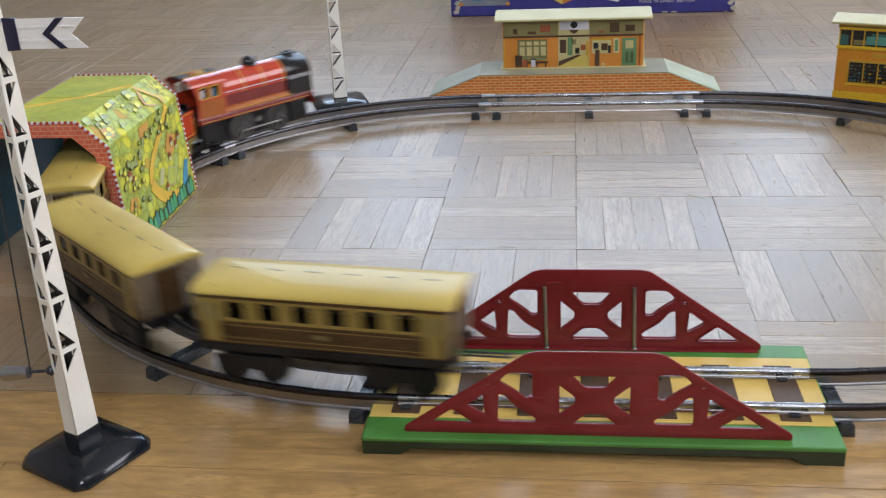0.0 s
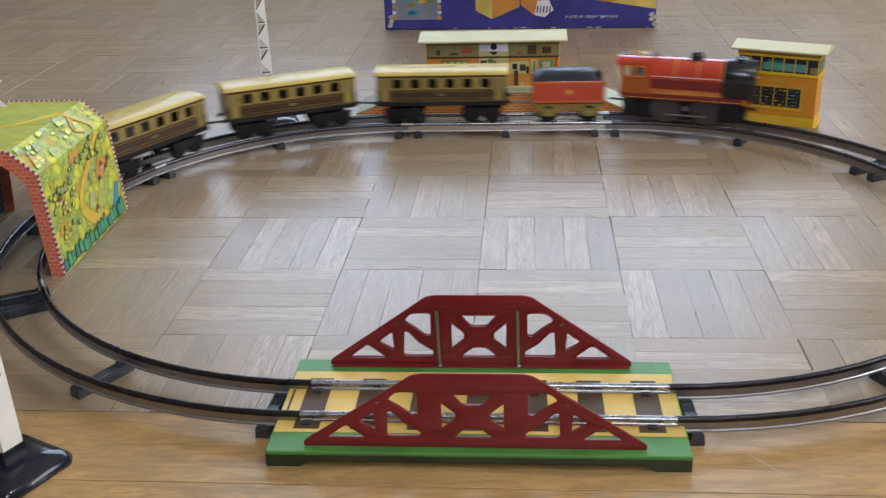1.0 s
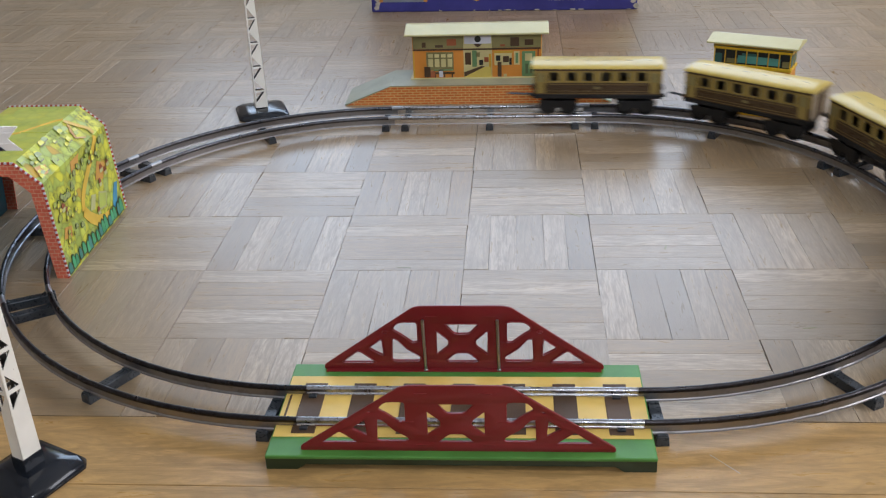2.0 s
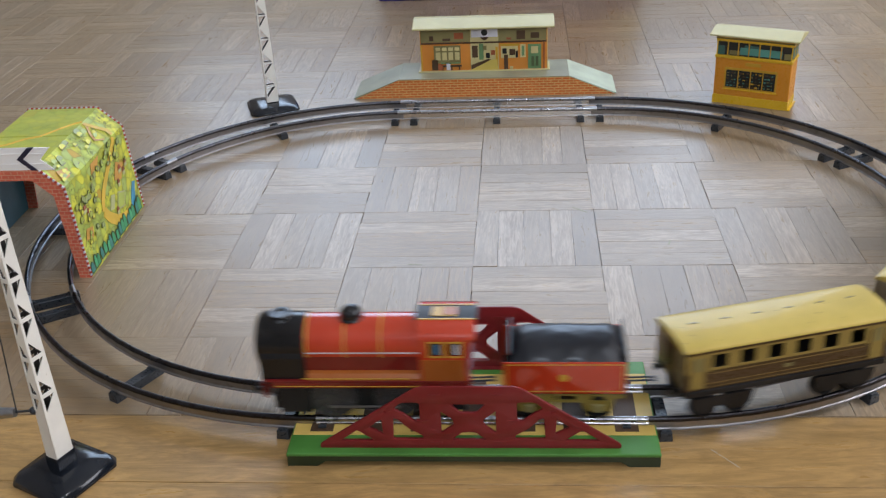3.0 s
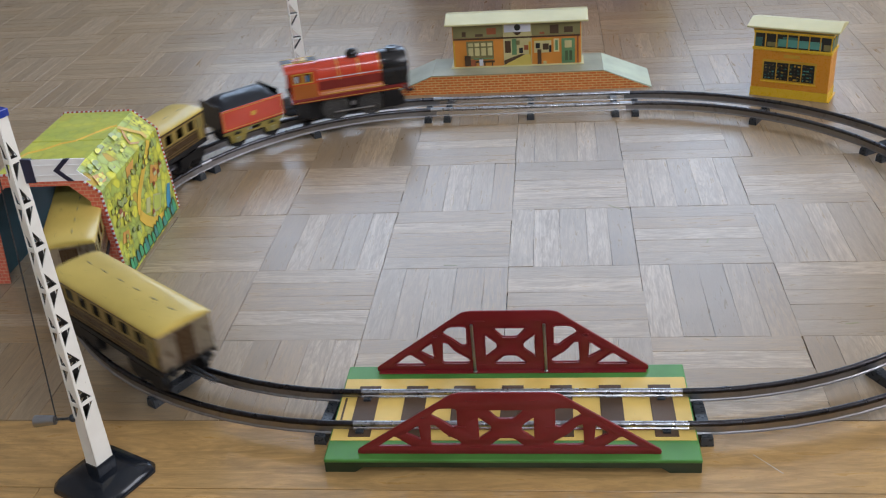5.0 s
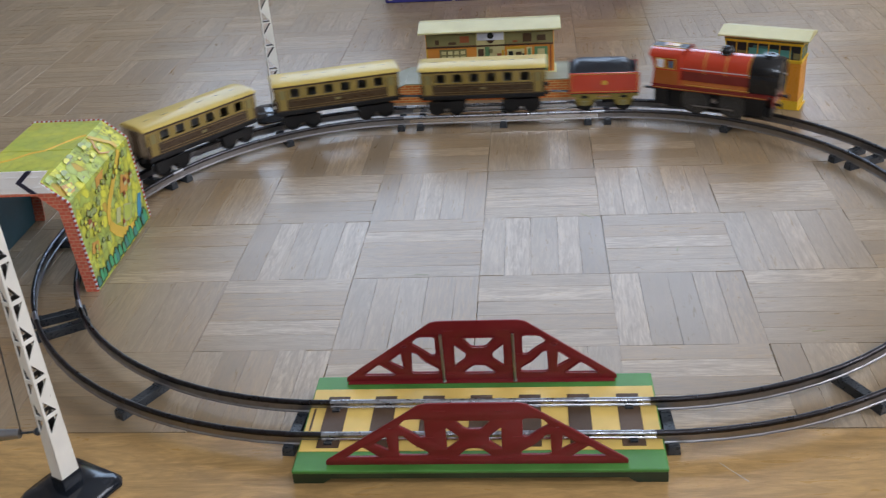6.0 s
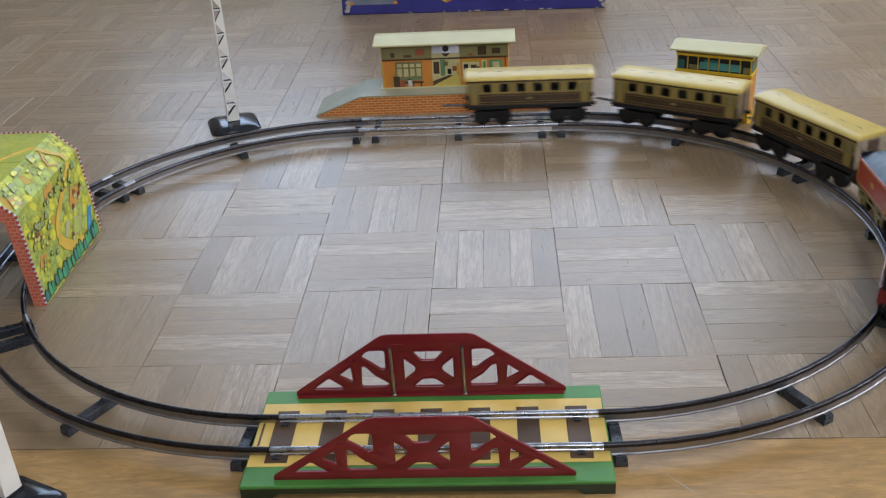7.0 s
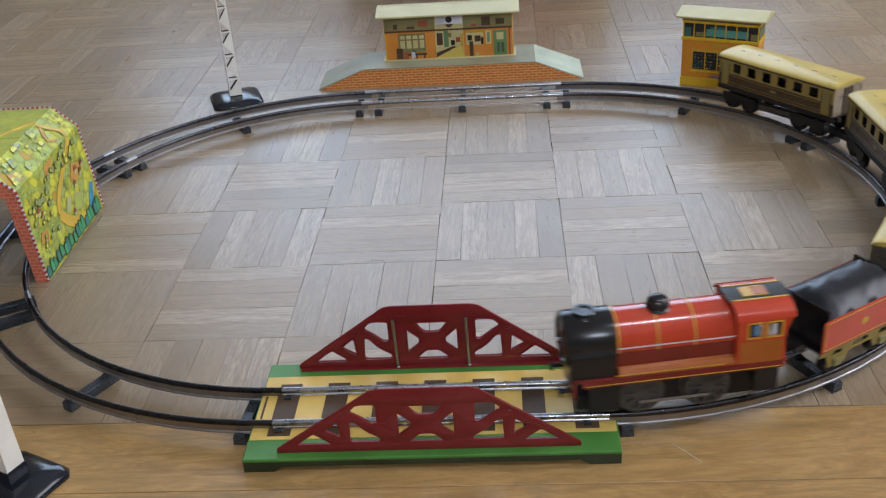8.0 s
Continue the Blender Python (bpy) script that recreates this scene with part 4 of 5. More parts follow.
def build_signal_box():
    ob = thing("toy_signal_box", "orange and yellow tinplate toy signal box with a cream roof", "toy signal box",
               m=pose(0.276, 0.537, 0, 0, 0, -25.0) @ Matrix.Diagonal((1.02, 1.027, 1.017, 1)))
    hw, d = 0.046, 0.034
    part("lower_storey", box(-hw, hw, 0, d, 0.011, 0.0585, 0.0008), M_SBORANGE, ob, "orange printed lower storey")
    part("plinth", box(-hw - 0.0005, hw + 0.0005, -0.0005, d + 0.0005, 0.0, 0.011, 0.0006), M_SBYELLOW, ob, "yellow plinth")
    part("base_flange", box(-hw - 0.001, hw + 0.003, -0.001, d + 0.003, 0.0, 0.0012, 0.0004), M_SBYELLOW, ob)
    part("sill", box(-hw - 0.0012, hw + 0.0012, -0.0012, d + 0.0012, 0.0585, 0.0625, 0.0008), M_SBYELLOW, ob, "yellow sill band")
    part("cabin", box(-hw + 0.0006, hw - 0.0006, 0.0006, d - 0.0006, 0.0625, 0.084, 0.0004), M_DARK, ob, "dark printed cabin windows")
    part("cornice", box(-hw - 0.0006, hw + 0.0006, -0.0006, d + 0.0006, 0.0795, 0.088, 0.0006), M_SBYELLOW, ob, "yellow cornice")
    part("cornice_line", box(-hw - 0.0009, hw + 0.0009, -0.0009, d + 0.0009, 0.0828, 0.0842), M_OLIVE, ob)
    part("roof", prism([(-0.0072, 0.0868), (-0.0072, 0.0890), (d / 2, 0.0950), (d + 0.0085, 0.0890), (d + 0.0085, 0.0868)], -hw - 0.008, hw + 0.008, "X", 0.0008),
         M_CREAM, ob, "cream enamelled tin roof with a slight ridge")
    for k in range(8):
        x = -hw + 0.0004 + k * (2 * hw - 0.0022) / 7
        part("glazing_bar", box(x, x + 0.0014, -0.0002, 0.001, 0.0625, 0.0796), M_SBYELLOW if k in (0, 7) else M_GOLD, ob)
    for x0, x1, za, zb, mat in ((-0.0445, -0.036, 0.063, 0.074, M_TEAL), (-0.017, 0.0335, 0.0645, 0.0735, M_TEAL_LIGHT), (-0.03, -0.017, 0.0635, 0.069, M_OLIVE),
                                (-0.012, 0.005, 0.0735, 0.0765, M_TEAL), (0.036, 0.044, 0.0635, 0.071, M_OLIVE)):
        part("printed_interior", box(x0, x1, 0.0002, 0.001, za, zb), mat, ob)
    for x in (0.012, 0.024):
        part("glazing_bar", box(hw - 0.001, hw + 0.0002, x, x + 0.0012, 0.0625, 0.0796), M_SBYELLOW, ob)
    part("printed_interior", box(hw - 0.001, hw - 0.0001, 0.002, 0.032, 0.064, 0.076), M_TEAL, ob)
    # lower window with lattice
    part("window_frame", box(-0.0335, 0.0305, -0.0004, 0.0008, 0.0195, 0.0475), M_GOLD, ob, "yellow printed window frame")
    part("window_pane", box(-0.0315, 0.0285, -0.0007, 0.0006, 0.0225, 0.0445), M_DARK, ob, "dark printed panes")
    part("window_sill", box(-0.0345, 0.0315, -0.0012, 0.0006, 0.0188, 0.0205, 0.0003), M_SBYELLOW, ob)
    for k in range(4):
        x = -0.0315 + k * 0.015
        for j in range(5):
            for i in range(3):
                rn = random.Random(k * 50 + j * 7 + i)
                xa, za = x + 0.001 + i * 0.0044 + rn.uniform(0, 0.001), 0.0232 + j * 0.0042 + rn.uniform(0, 0.001)
                part("printed_reflection", box(xa, xa + rn.uniform(0.001, 0.0034), -0.0009, 0.0004, za, za + rn.uniform(0.0008, 0.0022)),
                     (M_TEAL, M_OLIVE, M_DKBROWN, M_TEAL_LIGHT if k in (0, 3) else M_GOLD)[rn.randrange(4)], ob)
        if k:
            part("glazing_bar", box(x - 0.0006, x + 0.0006, -0.0011, 0.0004, 0.0225, 0.0445), M_GOLD, ob)
    part("printed_nameplate", box(-0.009, 0.010, -0.0004, 0.0005, 0.0510, 0.0550), M_GOLD, ob)


# ---- semaphore signals ----


def lattice(w0, w1, z0, z1, first, pitch, flip, wide=0.70):
    """A tapering post face with a zigzag of triangular openings."""
    def half(z):
        return (w0 + (w1 - w0) * (z - z0) / (z1 - z0)) / 2
    holes, z, k = [], first, 0
    while z + pitch < z1 - 0.012:
        a, b = z + pitch * (0.10 if wide < 0.8 else 0.05), z + pitch * (0.90 if wide < 0.8 else 0.95)
        ha, hb = half(a) * wide, half(b) * wide
        s = 1 if flip else -1
        loop = [(s * ha, a), (-s * ha, a), (s * hb, b)] if k % 2 else [(s * ha, a), (-s * hb, b), (s * hb, b)]
        holes.append(rounded(loop, 0.0006, 2))
        z += pitch
        k += 1
    return [(-half(z0), z0), (half(z0), z0), (half(z1), z1), (-half(z1), z1)], holes


def build_signal(name_label, m, armed=True):
    ob = thing("semaphore_signal", name_label, "toy signal", "toy semaphore signals", m)
    b = 0.0285
    base = bmesh.new()
    cut = 0.006
    rings = []
    for r, z in ((b, 0.0), (b, 0.003), (b - 0.004, 0.0078), (0.011, 0.0105)) if armed else ((b * 1.1, 0.0), (b * 1.1, 0.0025), (b - 0.001, 0.0060), (0.011, 0.0075)):
        c = cut * r / b
        rings.append([base.verts.new((x, y, z)) for x, y in ((-r + c, -r), (r - c, -r), (r, -r + c), (r, r - c), (r - c, r), (-r + c, r), (-r, r - c), (-r, -r + c))])
    for p, q in zip(rings, rings[1:]):
        for k in range(8):
            base.faces.new((p[k], p[(k + 1) % 8], q[(k + 1) % 8], q[k]))
    base.faces.new(rings[0][::-1])
    base.faces.new(rings[-1])
    bmesh.ops.bevel(base, geom=base.edges[:], offset=0.0007, segments=2, affect="EDGES")
    part("base", base, M_BASEBLACK, ob, "glossy black stepped tin base", smooth=True)
    if armed:
        part("socket", prism([(-0.0085, -0.0062), (0.0085, -0.0062), (0.0085, 0.0062), (-0.0085, 0.0062)], 0.0098, 0.020, "Z", 0.0006), M_BASEBLACK, ob)
    z0, z1 = (0.0155 if armed else 0.0085), 0.285
    w0, w1, d0, d1 = 0.0150, 0.0068, 0.0105, 0.0052
    t = 0.0007

    FIRST = 0.042 if armed else 0.006
    # four folded faces, each leaning inwards with the taper
    tilt = math.degrees(math.atan2((d0 - d1) / 2, z1 - z0))
    tilt2 = math.degrees(math.atan2((w0 - w1) / 2, z1 - z0))
    for sgn in (-1, 1):
        o, h = lattice(w0, w1, 0.0, z1 - z0, FIRST, 0.0152, 0, 0.70 if armed else 0.80)
        # added inner sheet, coloured dark to give the openings their shade
        part("inner_face", plate(o, h, t * 0.6, pose(0, sgn * (d0 / 2 - t), z0, sgn * tilt) @ UPRIGHT), M_POSTSHADE, ob, "dark inner sheet standing in for shade inside the post")
        me = plate(o, h, t, pose(0, sgn * d0 / 2, z0, sgn * tilt) @ UPRIGHT)
        part("post_face", me, M_POST, ob, "ivory lattice post face")
    for sgn in (-1, 1):
        o, h = lattice(d0, d1, 0.0, z1 - z0, FIRST, 0.0152, 1, 0.70 if armed else 0.80)
        part("inner_side", plate(o, h, t * 0.6, pose(sgn * (w0 / 2 - t), 0, z0, 0, -sgn * tilt2) @ pose(0, 0, 0, 0, 0, 90) @ UPRIGHT), M_POSTSHADE, ob)
        me = plate(o, h, t, pose(sgn * w0 / 2, 0, z0, 0, -sgn * tilt2) @ pose(0, 0, 0, 0, 0, 90) @ UPRIGHT)
        part("post_side", me, M_POST, ob, "ivory lattice post side")
    part("cap", prism([(-w1 / 2 - 0.0012, -d1 / 2 - 0.0012), (w1 / 2 + 0.0012, -d1 / 2 - 0.0012), (w1 / 2 + 0.0012, d1 / 2 + 0.0012), (-w1 / 2 - 0.0012, d1 / 2 + 0.0012)],
                      z1 - 0.002, z1 + 0.0030, "Z", 0.0006), M_CAP, ob, "blue painted cap")
    # arm, lever and rod hang square to the rails whichever way the post is turned
    az = 0.2465
    turn = pose(0, 0, 0, 0, 0, -math.degrees(m.to_euler().z))
    if armed:
        am = turn @ pose(0.001, 0.002, 0) @ UPRIGHT
        h = 0.0074
        arm = part("arm", plate([(0.0095, az - h), (0.0450, az - h), (0.0375, az - 0.0004), (0.0450, az + h), (0.0095, az + h)], [], 0.0009, am), M_ARM, ob, "white fishtail signal arm")
        for z in (az + h * 0.45, az - h * 0.45):
            part("arm_rib", plate([(0.0095, z - 0.0004), (0.0405, z - 0.0004), (0.0405, z + 0.0004), (0.0095, z + 0.0004)], [], 0.0016, am), M_ARM, arm)
        part("chevron", plate([(0.0228, az), (0.0308, az + h), (0.0348, az + h), (0.0268, az), (0.0348, az - h), (0.0308, az - h)], [], 0.0020, am), M_NAVY, arm, "navy chevron")
        part("arm_bracket", plate([(0.0005, az - h - 0.0008), (0.0098, az - h - 0.0004), (0.0098, az + h + 0.0004), (0.0005, az + h + 0.0008)], [], 0.0022, am), M_NAVY, arm, "navy arm bracket")
        lv = [turn @ Vector(p) for p in ((-0.004, -0.003, 0.0595), (-0.034, -0.004, 0.0570), (-0.009, -0.003, 0.0590), (-0.022, -0.004, 0.0580), (-0.037, -0.004, 0.0568), (-0.021, -0.004, 0.0585), (-0.010, -0.003, az))]
        part("lever", rod(lv[0], lv[1], 0.0009, bm=ball(lv[2], 0.0030)), M_SLEEPER, ob, "black balance lever", smooth=True)
        part("balance_weight", rod(lv[3], lv[4], 0.0034, 0.0044, 16), M_SILVER, ob, "silver balance weight", smooth=True)
        part("pull_rod", rod(lv[5], lv[6], 0.0005, seg=8), M_SLEEPER, ob, "thin dark pull rod")
    return ob


# ---- printed set box ----


def build_box():
    ob = thing("train_set_box", "blue printed cardboard train set box with worn corners", "box", m=pose(-0.035, 1.115, 0, 0, 0, -2.2) @ Matrix.Diagonal((1.09, 1.09, 1.09, 1)))
    hw, h = 0.2165, 0.29
    part("carton", box(-hw, hw, 0, 0.06, 0, h, 0.002), M_PAPERBLUE, ob, "deep blue printed card")

    def shape(name, pts, mat, lift=0.0006, label=""):
        part(name, prism(pts, -lift, 0.001, "Y"), mat, ob, label)
    shape("printed_picture", [(-0.203, 0.0165), (-0.125, 0.0165), (-0.125, 0.10), (-0.203, 0.10)], M_PAPERGREY, label="grey printed picture panel")
    for k in range(10):
        for x in (-0.203, -0.1295):
            shape("printed_border", [(x, 0.0165 + k * 0.009), (x + 0.006, 0.0165 + k * 0.009), (x + 0.006, 0.0215 + k * 0.009), (x, 0.0215 + k * 0.009)], M_PAPERORANGE if k % 2 == 0 else M_INK, 0.0009)
    for k in range(9):
        rn = random.Random(k)
        x, z = -0.192 + rn.uniform(0, 0.05), 0.02 + rn.uniform(0, 0.03)
        shape("printed_scrap", [(x, z), (x + 0.016, z + 0.002), (x + 0.012, z + 0.009), (x + 0.003, z + 0.007)], (M_OLIVE, M_STREAM, M_PAPERYELLOW)[k % 3], 0.0009)
    shape("printed_block", [(-0.068, 0.030), (-0.042, 0.0165), (0.002, 0.035), (0.002, 0.09), (-0.068, 0.09)], M_PAPERORANGE, label="orange printed shape")
    shape("printed_block", [(-0.068, 0.030), (-0.042, 0.0165), (-0.040, 0.09), (-0.068, 0.09)], M_PAPERYELLOW, 0.0009)
    shape("printed_block", [(0.004, 0.038), (0.026, 0.022), (0.050, 0.045), (0.050, 0.09), (0.004, 0.09)], M_PAPERORANGE)
    shape("printed_block", [(0.026, 0.022), (0.042, 0.0185), (0.056, 0.030), (0.048, 0.046), (0.030, 0.044)], M_INK, 0.0009)
    for k in range(5):
        shape("printed_scrap", [(0.029 + k * 0.005, 0.026), (0.031 + k * 0.005, 0.0255), (0.032 + k * 0.005, 0.036), (0.030 + k * 0.005, 0.036)], M_DKBROWN, 0.0012)
    shape("printed_sweep", [(0.055, 0.045), (0.10, 0.048), (0.150, 0.040), (0.2155, 0.030), (0.2155, 0.10), (0.055, 0.10)], M_PAPERYELLOW, label="yellow printed sweep")
    shape("printed_sweep", [(0.055, 0.045), (0.10, 0.048), (0.150, 0.041), (0.172, 0.054), (0.178, 0.10), (0.055, 0.10)], M_PAPERORANGE, 0.0009)
    fc = bpy.data.curves.new("words", "FONT")
    fc.body, fc.size, fc.extrude, fc.space_character = "MADE IN GREAT BRITAIN", 0.0088, 0.0002, 1.12
    fo = bpy.data.objects.new("words", fc)
    me = bpy.data.meshes.new_from_object(fo)
    bpy.data.objects.remove(fo)
    bpy.data.curves.remove(fc)
    w = max(v.co.x for v in me.vertices)
    me.transform(pose(0.0745, -0.0008, 0.0165) @ UPRIGHT @ Matrix.Diagonal((0.082 / w, 0.72, 1, 1)))
    part("lettering", me, M_INK, ob, "small white lettering")
    rn = random.Random(3)
    for k in range(13):                                      # scuffed lower edge and corners
        x = -hw + 0.004 + rn.random() ** (2 if k % 2 else 0.5) * (2 * hw - 0.012)
        part("scuff", box(x, x + rn.uniform(0.002, 0.009), -0.0008, 0.002, rn.uniform(-0.0, 0.001) + 0.0002, rn.uniform(0.0012, 0.003), 0.0003), M_PAPERWORN, ob)
    for sx in (-1, 1):
        for k in range(5):
            x, z = sx * (hw - rn.uniform(0, 0.010)), rn.uniform(0.001, 0.018)
            part("scuff", prism([(x, z), (x + 0.005, z + 0.001), (x + 0.006, z + 0.006), (x + 0.001, z + 0.007), (x - 0.003, z + 0.003)], -0.0009, 0.002, "Y"), M_PAPERWORN, ob)


# ---- the train: x runs forward, z counts from the rail's top ----


def wheelset(parent, x, r, material, spoked=False):
    bm = None
    for s in (-1, 1):
        y = s * GAUGE / 2
        bm = turned([(y - s * 0.0032, r * 1.08), (y - s * 0.0022, r * 1.08), (y - s * 0.002, r), (y + s * 0.0014, r * 0.97), (y + s * 0.0018, r * 0.82),
                     (y + s * 0.0006, r * 0.78), (y + s * 0.0006, r * 0.3), (y + s * 0.0024, r * 0.26), (y + s * 0.0024, 0.0001)], (0, 0, 0), "Y", 24, bm)
        if spoked:
            wedges = []
            for k in range(8):
                a = k * math.pi / 4
                wedges.append([(q * r * math.cos(a + d), q * r * math.sin(a + d)) for q, d in ((0.34, 0.18), (0.74, 0.10), (0.76, 0.39), (0.74, 0.68), (0.34, 0.60))])
            bm.from_mesh(plate(circle(0, 0, r * 0.84, 24), wedges, 0.0016, pose(0, y + s * 0.0014, 0) @ UPRIGHT))
    rod((0, -GAUGE / 2, 0), (0, GAUGE / 2, 0), 0.0016, seg=10, bm=bm)
    ob = part("wheelset", bm, material, parent, "spoked grey wheels on an axle" if spoked else "small dark wheels on an axle", smooth=True)
    ob.matrix_basis = pose(x, 0, r)
    return ob


def coupling(parent, x0, x1, z):
    bm = rod((x0, 0.002, z), (x1, 0.002, z + 0.001), 0.0008, seg=8)
    rod((x0, -0.002, z), (x1, -0.002, z + 0.001), 0.0008, seg=8, bm=bm)
    rod((x1, -0.003, z + 0.001), (x1, 0.003, z + 0.001), 0.0009, seg=8, bm=bm)
    part("coupling", bm, M_SLEEPER, parent, "black wire coupling")


def build_engine():
    ob = thing("toy_locomotive", "red tinplate clockwork toy locomotive with black smokebox", "toy locomotive", "toy train")
    cz = 0.0565
    part("boiler", turned([(-0.036, 0.0192), (0.0425, 0.0192)], (0, 0, cz), "X", 40), M_RED, ob, "glossy red boiler", smooth=True)
    part("boiler_side", box(-0.036, 0.0425, -0.0188, 0.0188, 0.0375, cz - 0.001, 0.0008), M_REDSHADE, ob, "lower boiler casing in red darkened for shade")
    for x in (0.0410, 0.0150, -0.0095):
        part("boiler_band", turned([(x - 0.0006, 0.01925), (x - 0.0005, 0.01935), (x + 0.0005, 0.01935), (x + 0.0006, 0.01925)], (0, 0, cz), "X", 40), M_GOLD, ob, smooth=True)
    for s in (-1, 1):
        part("lining", box(-0.036, 0.0415, s * 0.0192 - 0.0003, s * 0.0192 + 0.0003, cz - 0.0008, cz + 0.0002), M_INK, ob, "thin pale line")
        part("running_board", prism([(s * 0.0185, 0.0352), (s * 0.0240, 0.0352), (s * 0.0240, 0.0368), (s * 0.0218, 0.0402), (s * 0.0185, 0.0412)], -0.036, 0.0415, "X", 0.0004), M_ENGORANGE, ob, "orange running board")
        part("lining", box(-0.028, 0.044, s * 0.0247 - 0.0002, s * 0.0247 + 0.0002, 0.0372, 0.0379), M_GOLD, ob)
        part("valance", box(-0.068, 0.066, s * 0.0240 - 0.0006, s * 0.0240 + 0.0006, 0.0292, 0.0340, 0.0003), M_REDSHADE, ob, "red side valance")
        part("lining", box(-0.066, 0.064, s * 0.0247 - 0.0002, s * 0.0247 + 0.0002, 0.0306, 0.0312), M_GOLD, ob)
        part("cylinder_block", box(0.040, 0.062, s * 0.0205 - 0.0030, s * 0.0205 + 0.0030, 0.0065, 0.0290, 0.0012), M_FRAME, ob)
        part("coupling_rod", box(-0.020, 0.028, s * 0.0225 - 0.0005, s * 0.0225 + 0.0005, 0.0100, 0.0120, 0.0003), M_WEB, ob, "bright coupling rod")
    part("footplate", box(-0.070, 0.0715, -0.0246, 0.0246, 0.0340, 0.0356, 0.0006), M_REDSHADE, ob, "red footplate")
    # smokebox
    box_bm = turned([(0.0425, 0.0203), (0.0735, 0.0203), (0.0755, 0.0188), (0.0755, 0.0165), (0.0740, 0.0158), (0.0746, 0.010), (0.0762, 0.0001)], (0, 0, cz), "X", 40)
    part("smokebox", box_bm, M_BLACK, ob, "black smokebox", smooth=True)
    part("smokebox_saddle", prism([(-0.0222, 0.0340), (-0.0222, 0.0530), (-0.0196, 0.0580), (0.0196, 0.0580), (0.0222, 0.0530), (0.0222, 0.0340)], 0.0428, 0.0735, "X", 0.0010), M_BLACK, ob)
    part("door_dart", rod((0.0755, 0, cz), (0.0785, 0, cz), 0.0016, 0.0010), M_WEB, ob, smooth=True)
    part("chimney", turned([(0.0735, 0.0098), (0.0758, 0.0082), (0.0772, 0.0076), (0.0782, 0.0080), (0.0790, 0.0074), (0.0790, 0.0052), (0.0780, 0.0044), (0.0780, 0.0001)], (0.0600, 0, 0), "Z", 24), M_BLACK, ob, "short black chimney", smooth=True)
    part("dome", ball((0.0112, 0, 0.0772), 0.0078, (1, 1, 0.95), turned([(0.0745, 0.0092), (0.0760, 0.0074), (0.0775, 0.0068)], (0.0112, 0, 0), "Z", 24)), M_BLACK, ob, "shiny black dome", smooth=True)
    # cab
    for s in (-1, 1):
        holes = [[(-0.0512, 0.0565), (-0.0430, 0.0565), (-0.0430, 0.0675), (-0.0512, 0.0675)], [(-0.0640, 0.0565), (-0.0555, 0.0565), (-0.0555, 0.0675), (-0.0640, 0.0675)]]
        outline = [(-0.0695, 0.0300), (-0.0360, 0.0300), (-0.0360, 0.0702), (-0.0715, 0.0702), (-0.0685, 0.0620), (-0.0675, 0.0520)]
        cab = part("cab_side", plate(outline, [rounded(h, 0.0015) for h in holes], 0.0008, pose(0, s * 0.0235, 0) @ UPRIGHT), M_RED, ob, "red cab side with two windows")
        part("cab_panel", plate([(-0.0665, 0.0315), (-0.0375, 0.0315), (-0.0375, 0.0535), (-0.0660, 0.0535)], [], 0.0004, pose(0, s * 0.0241, 0) @ UPRIGHT), M_ENGORANGE, cab, "orange lower cab panel")
        for h, mat in zip(holes, (M_BLUECAB, M_INK)):
            x0, x1, z0, z1 = h[0][0], h[1][0], h[0][1], h[2][1]
            part("window_rim", plate([(x0 - 0.0012, z0 - 0.0012), (x1 + 0.0012, z0 - 0.0012), (x1 + 0.0012, z1 + 0.0012), (x0 - 0.0012, z1 + 0.0012)], [[(x0, z0), (x1, z0), (x1, z1), (x0, z1)]],
                                     0.0006, pose(0, s * 0.0240, 0) @ UPRIGHT), M_GOLD, cab, "gold window rim")
            part("window_print", box(x0 + 0.002, x1 - 0.0035, s * 0.0215 - 0.0004, s * 0.0215 + 0.0004, z0, z1 - 0.003), mat, cab)
        part("eave_line", box(-0.0725, -0.0355, s * 0.0095 - 0.0007, s * 0.0095 + 0.0007, 0.0780, 0.0789), M_GOLD, ob)
    part("cab_front", box(-0.0366, -0.0354, -0.0230, 0.0230, 0.0357, 0.0712, 0.0003), M_RED, ob)
    part("cab_floor", box(-0.066, -0.037, -0.0228, 0.0228, 0.0357, 0.0375, 0.0004), M_BLACK, ob)
    part("backhead", box(-0.044, -0.0368, -0.0160, 0.0160, 0.0376, 0.0700, 0.001), M_BLACK, ob)
    for s in (-1, 1):
        curve = [(0.0239, 0.0700), (0.0232, 0.0722), (0.0212, 0.0746), (0.0180, 0.0764), (0.0140, 0.0776), (0.0092, 0.0784)]
        inner = [(0.0092, 0.0774), (0.0138, 0.0766), (0.0175, 0.0754), (0.0204, 0.0738), (0.0223, 0.0716), (0.0231, 0.0700)]
        part("cab_shoulder", prism([(s * y, z) for y, z in curve + inner], -0.0735, -0.0345, "X"),
             M_RED, ob, "red rolled shoulder of the cab", smooth=True)
    roof = [(-0.0098, 0.0784), (-0.0050, 0.0788), (0, 0.0790), (0.0050, 0.0788), (0.0098, 0.0784)]
    under = [(y * 0.96, z - 0.0010) for y, z in roof[::-1]]
    part("cab_roof", prism(roof + under, -0.0745, -0.0330, "X"), M_ROOFBLACK, ob, "black curved cab roof", smooth=True)
    part("roof_print", prism([(-0.0060, 0.0784), (0.0060, 0.0784), (0.0060, 0.0793), (-0.0060, 0.0793)], -0.0610, -0.0440, "X"), M_GOLD, ob, "yellow and red roof print")
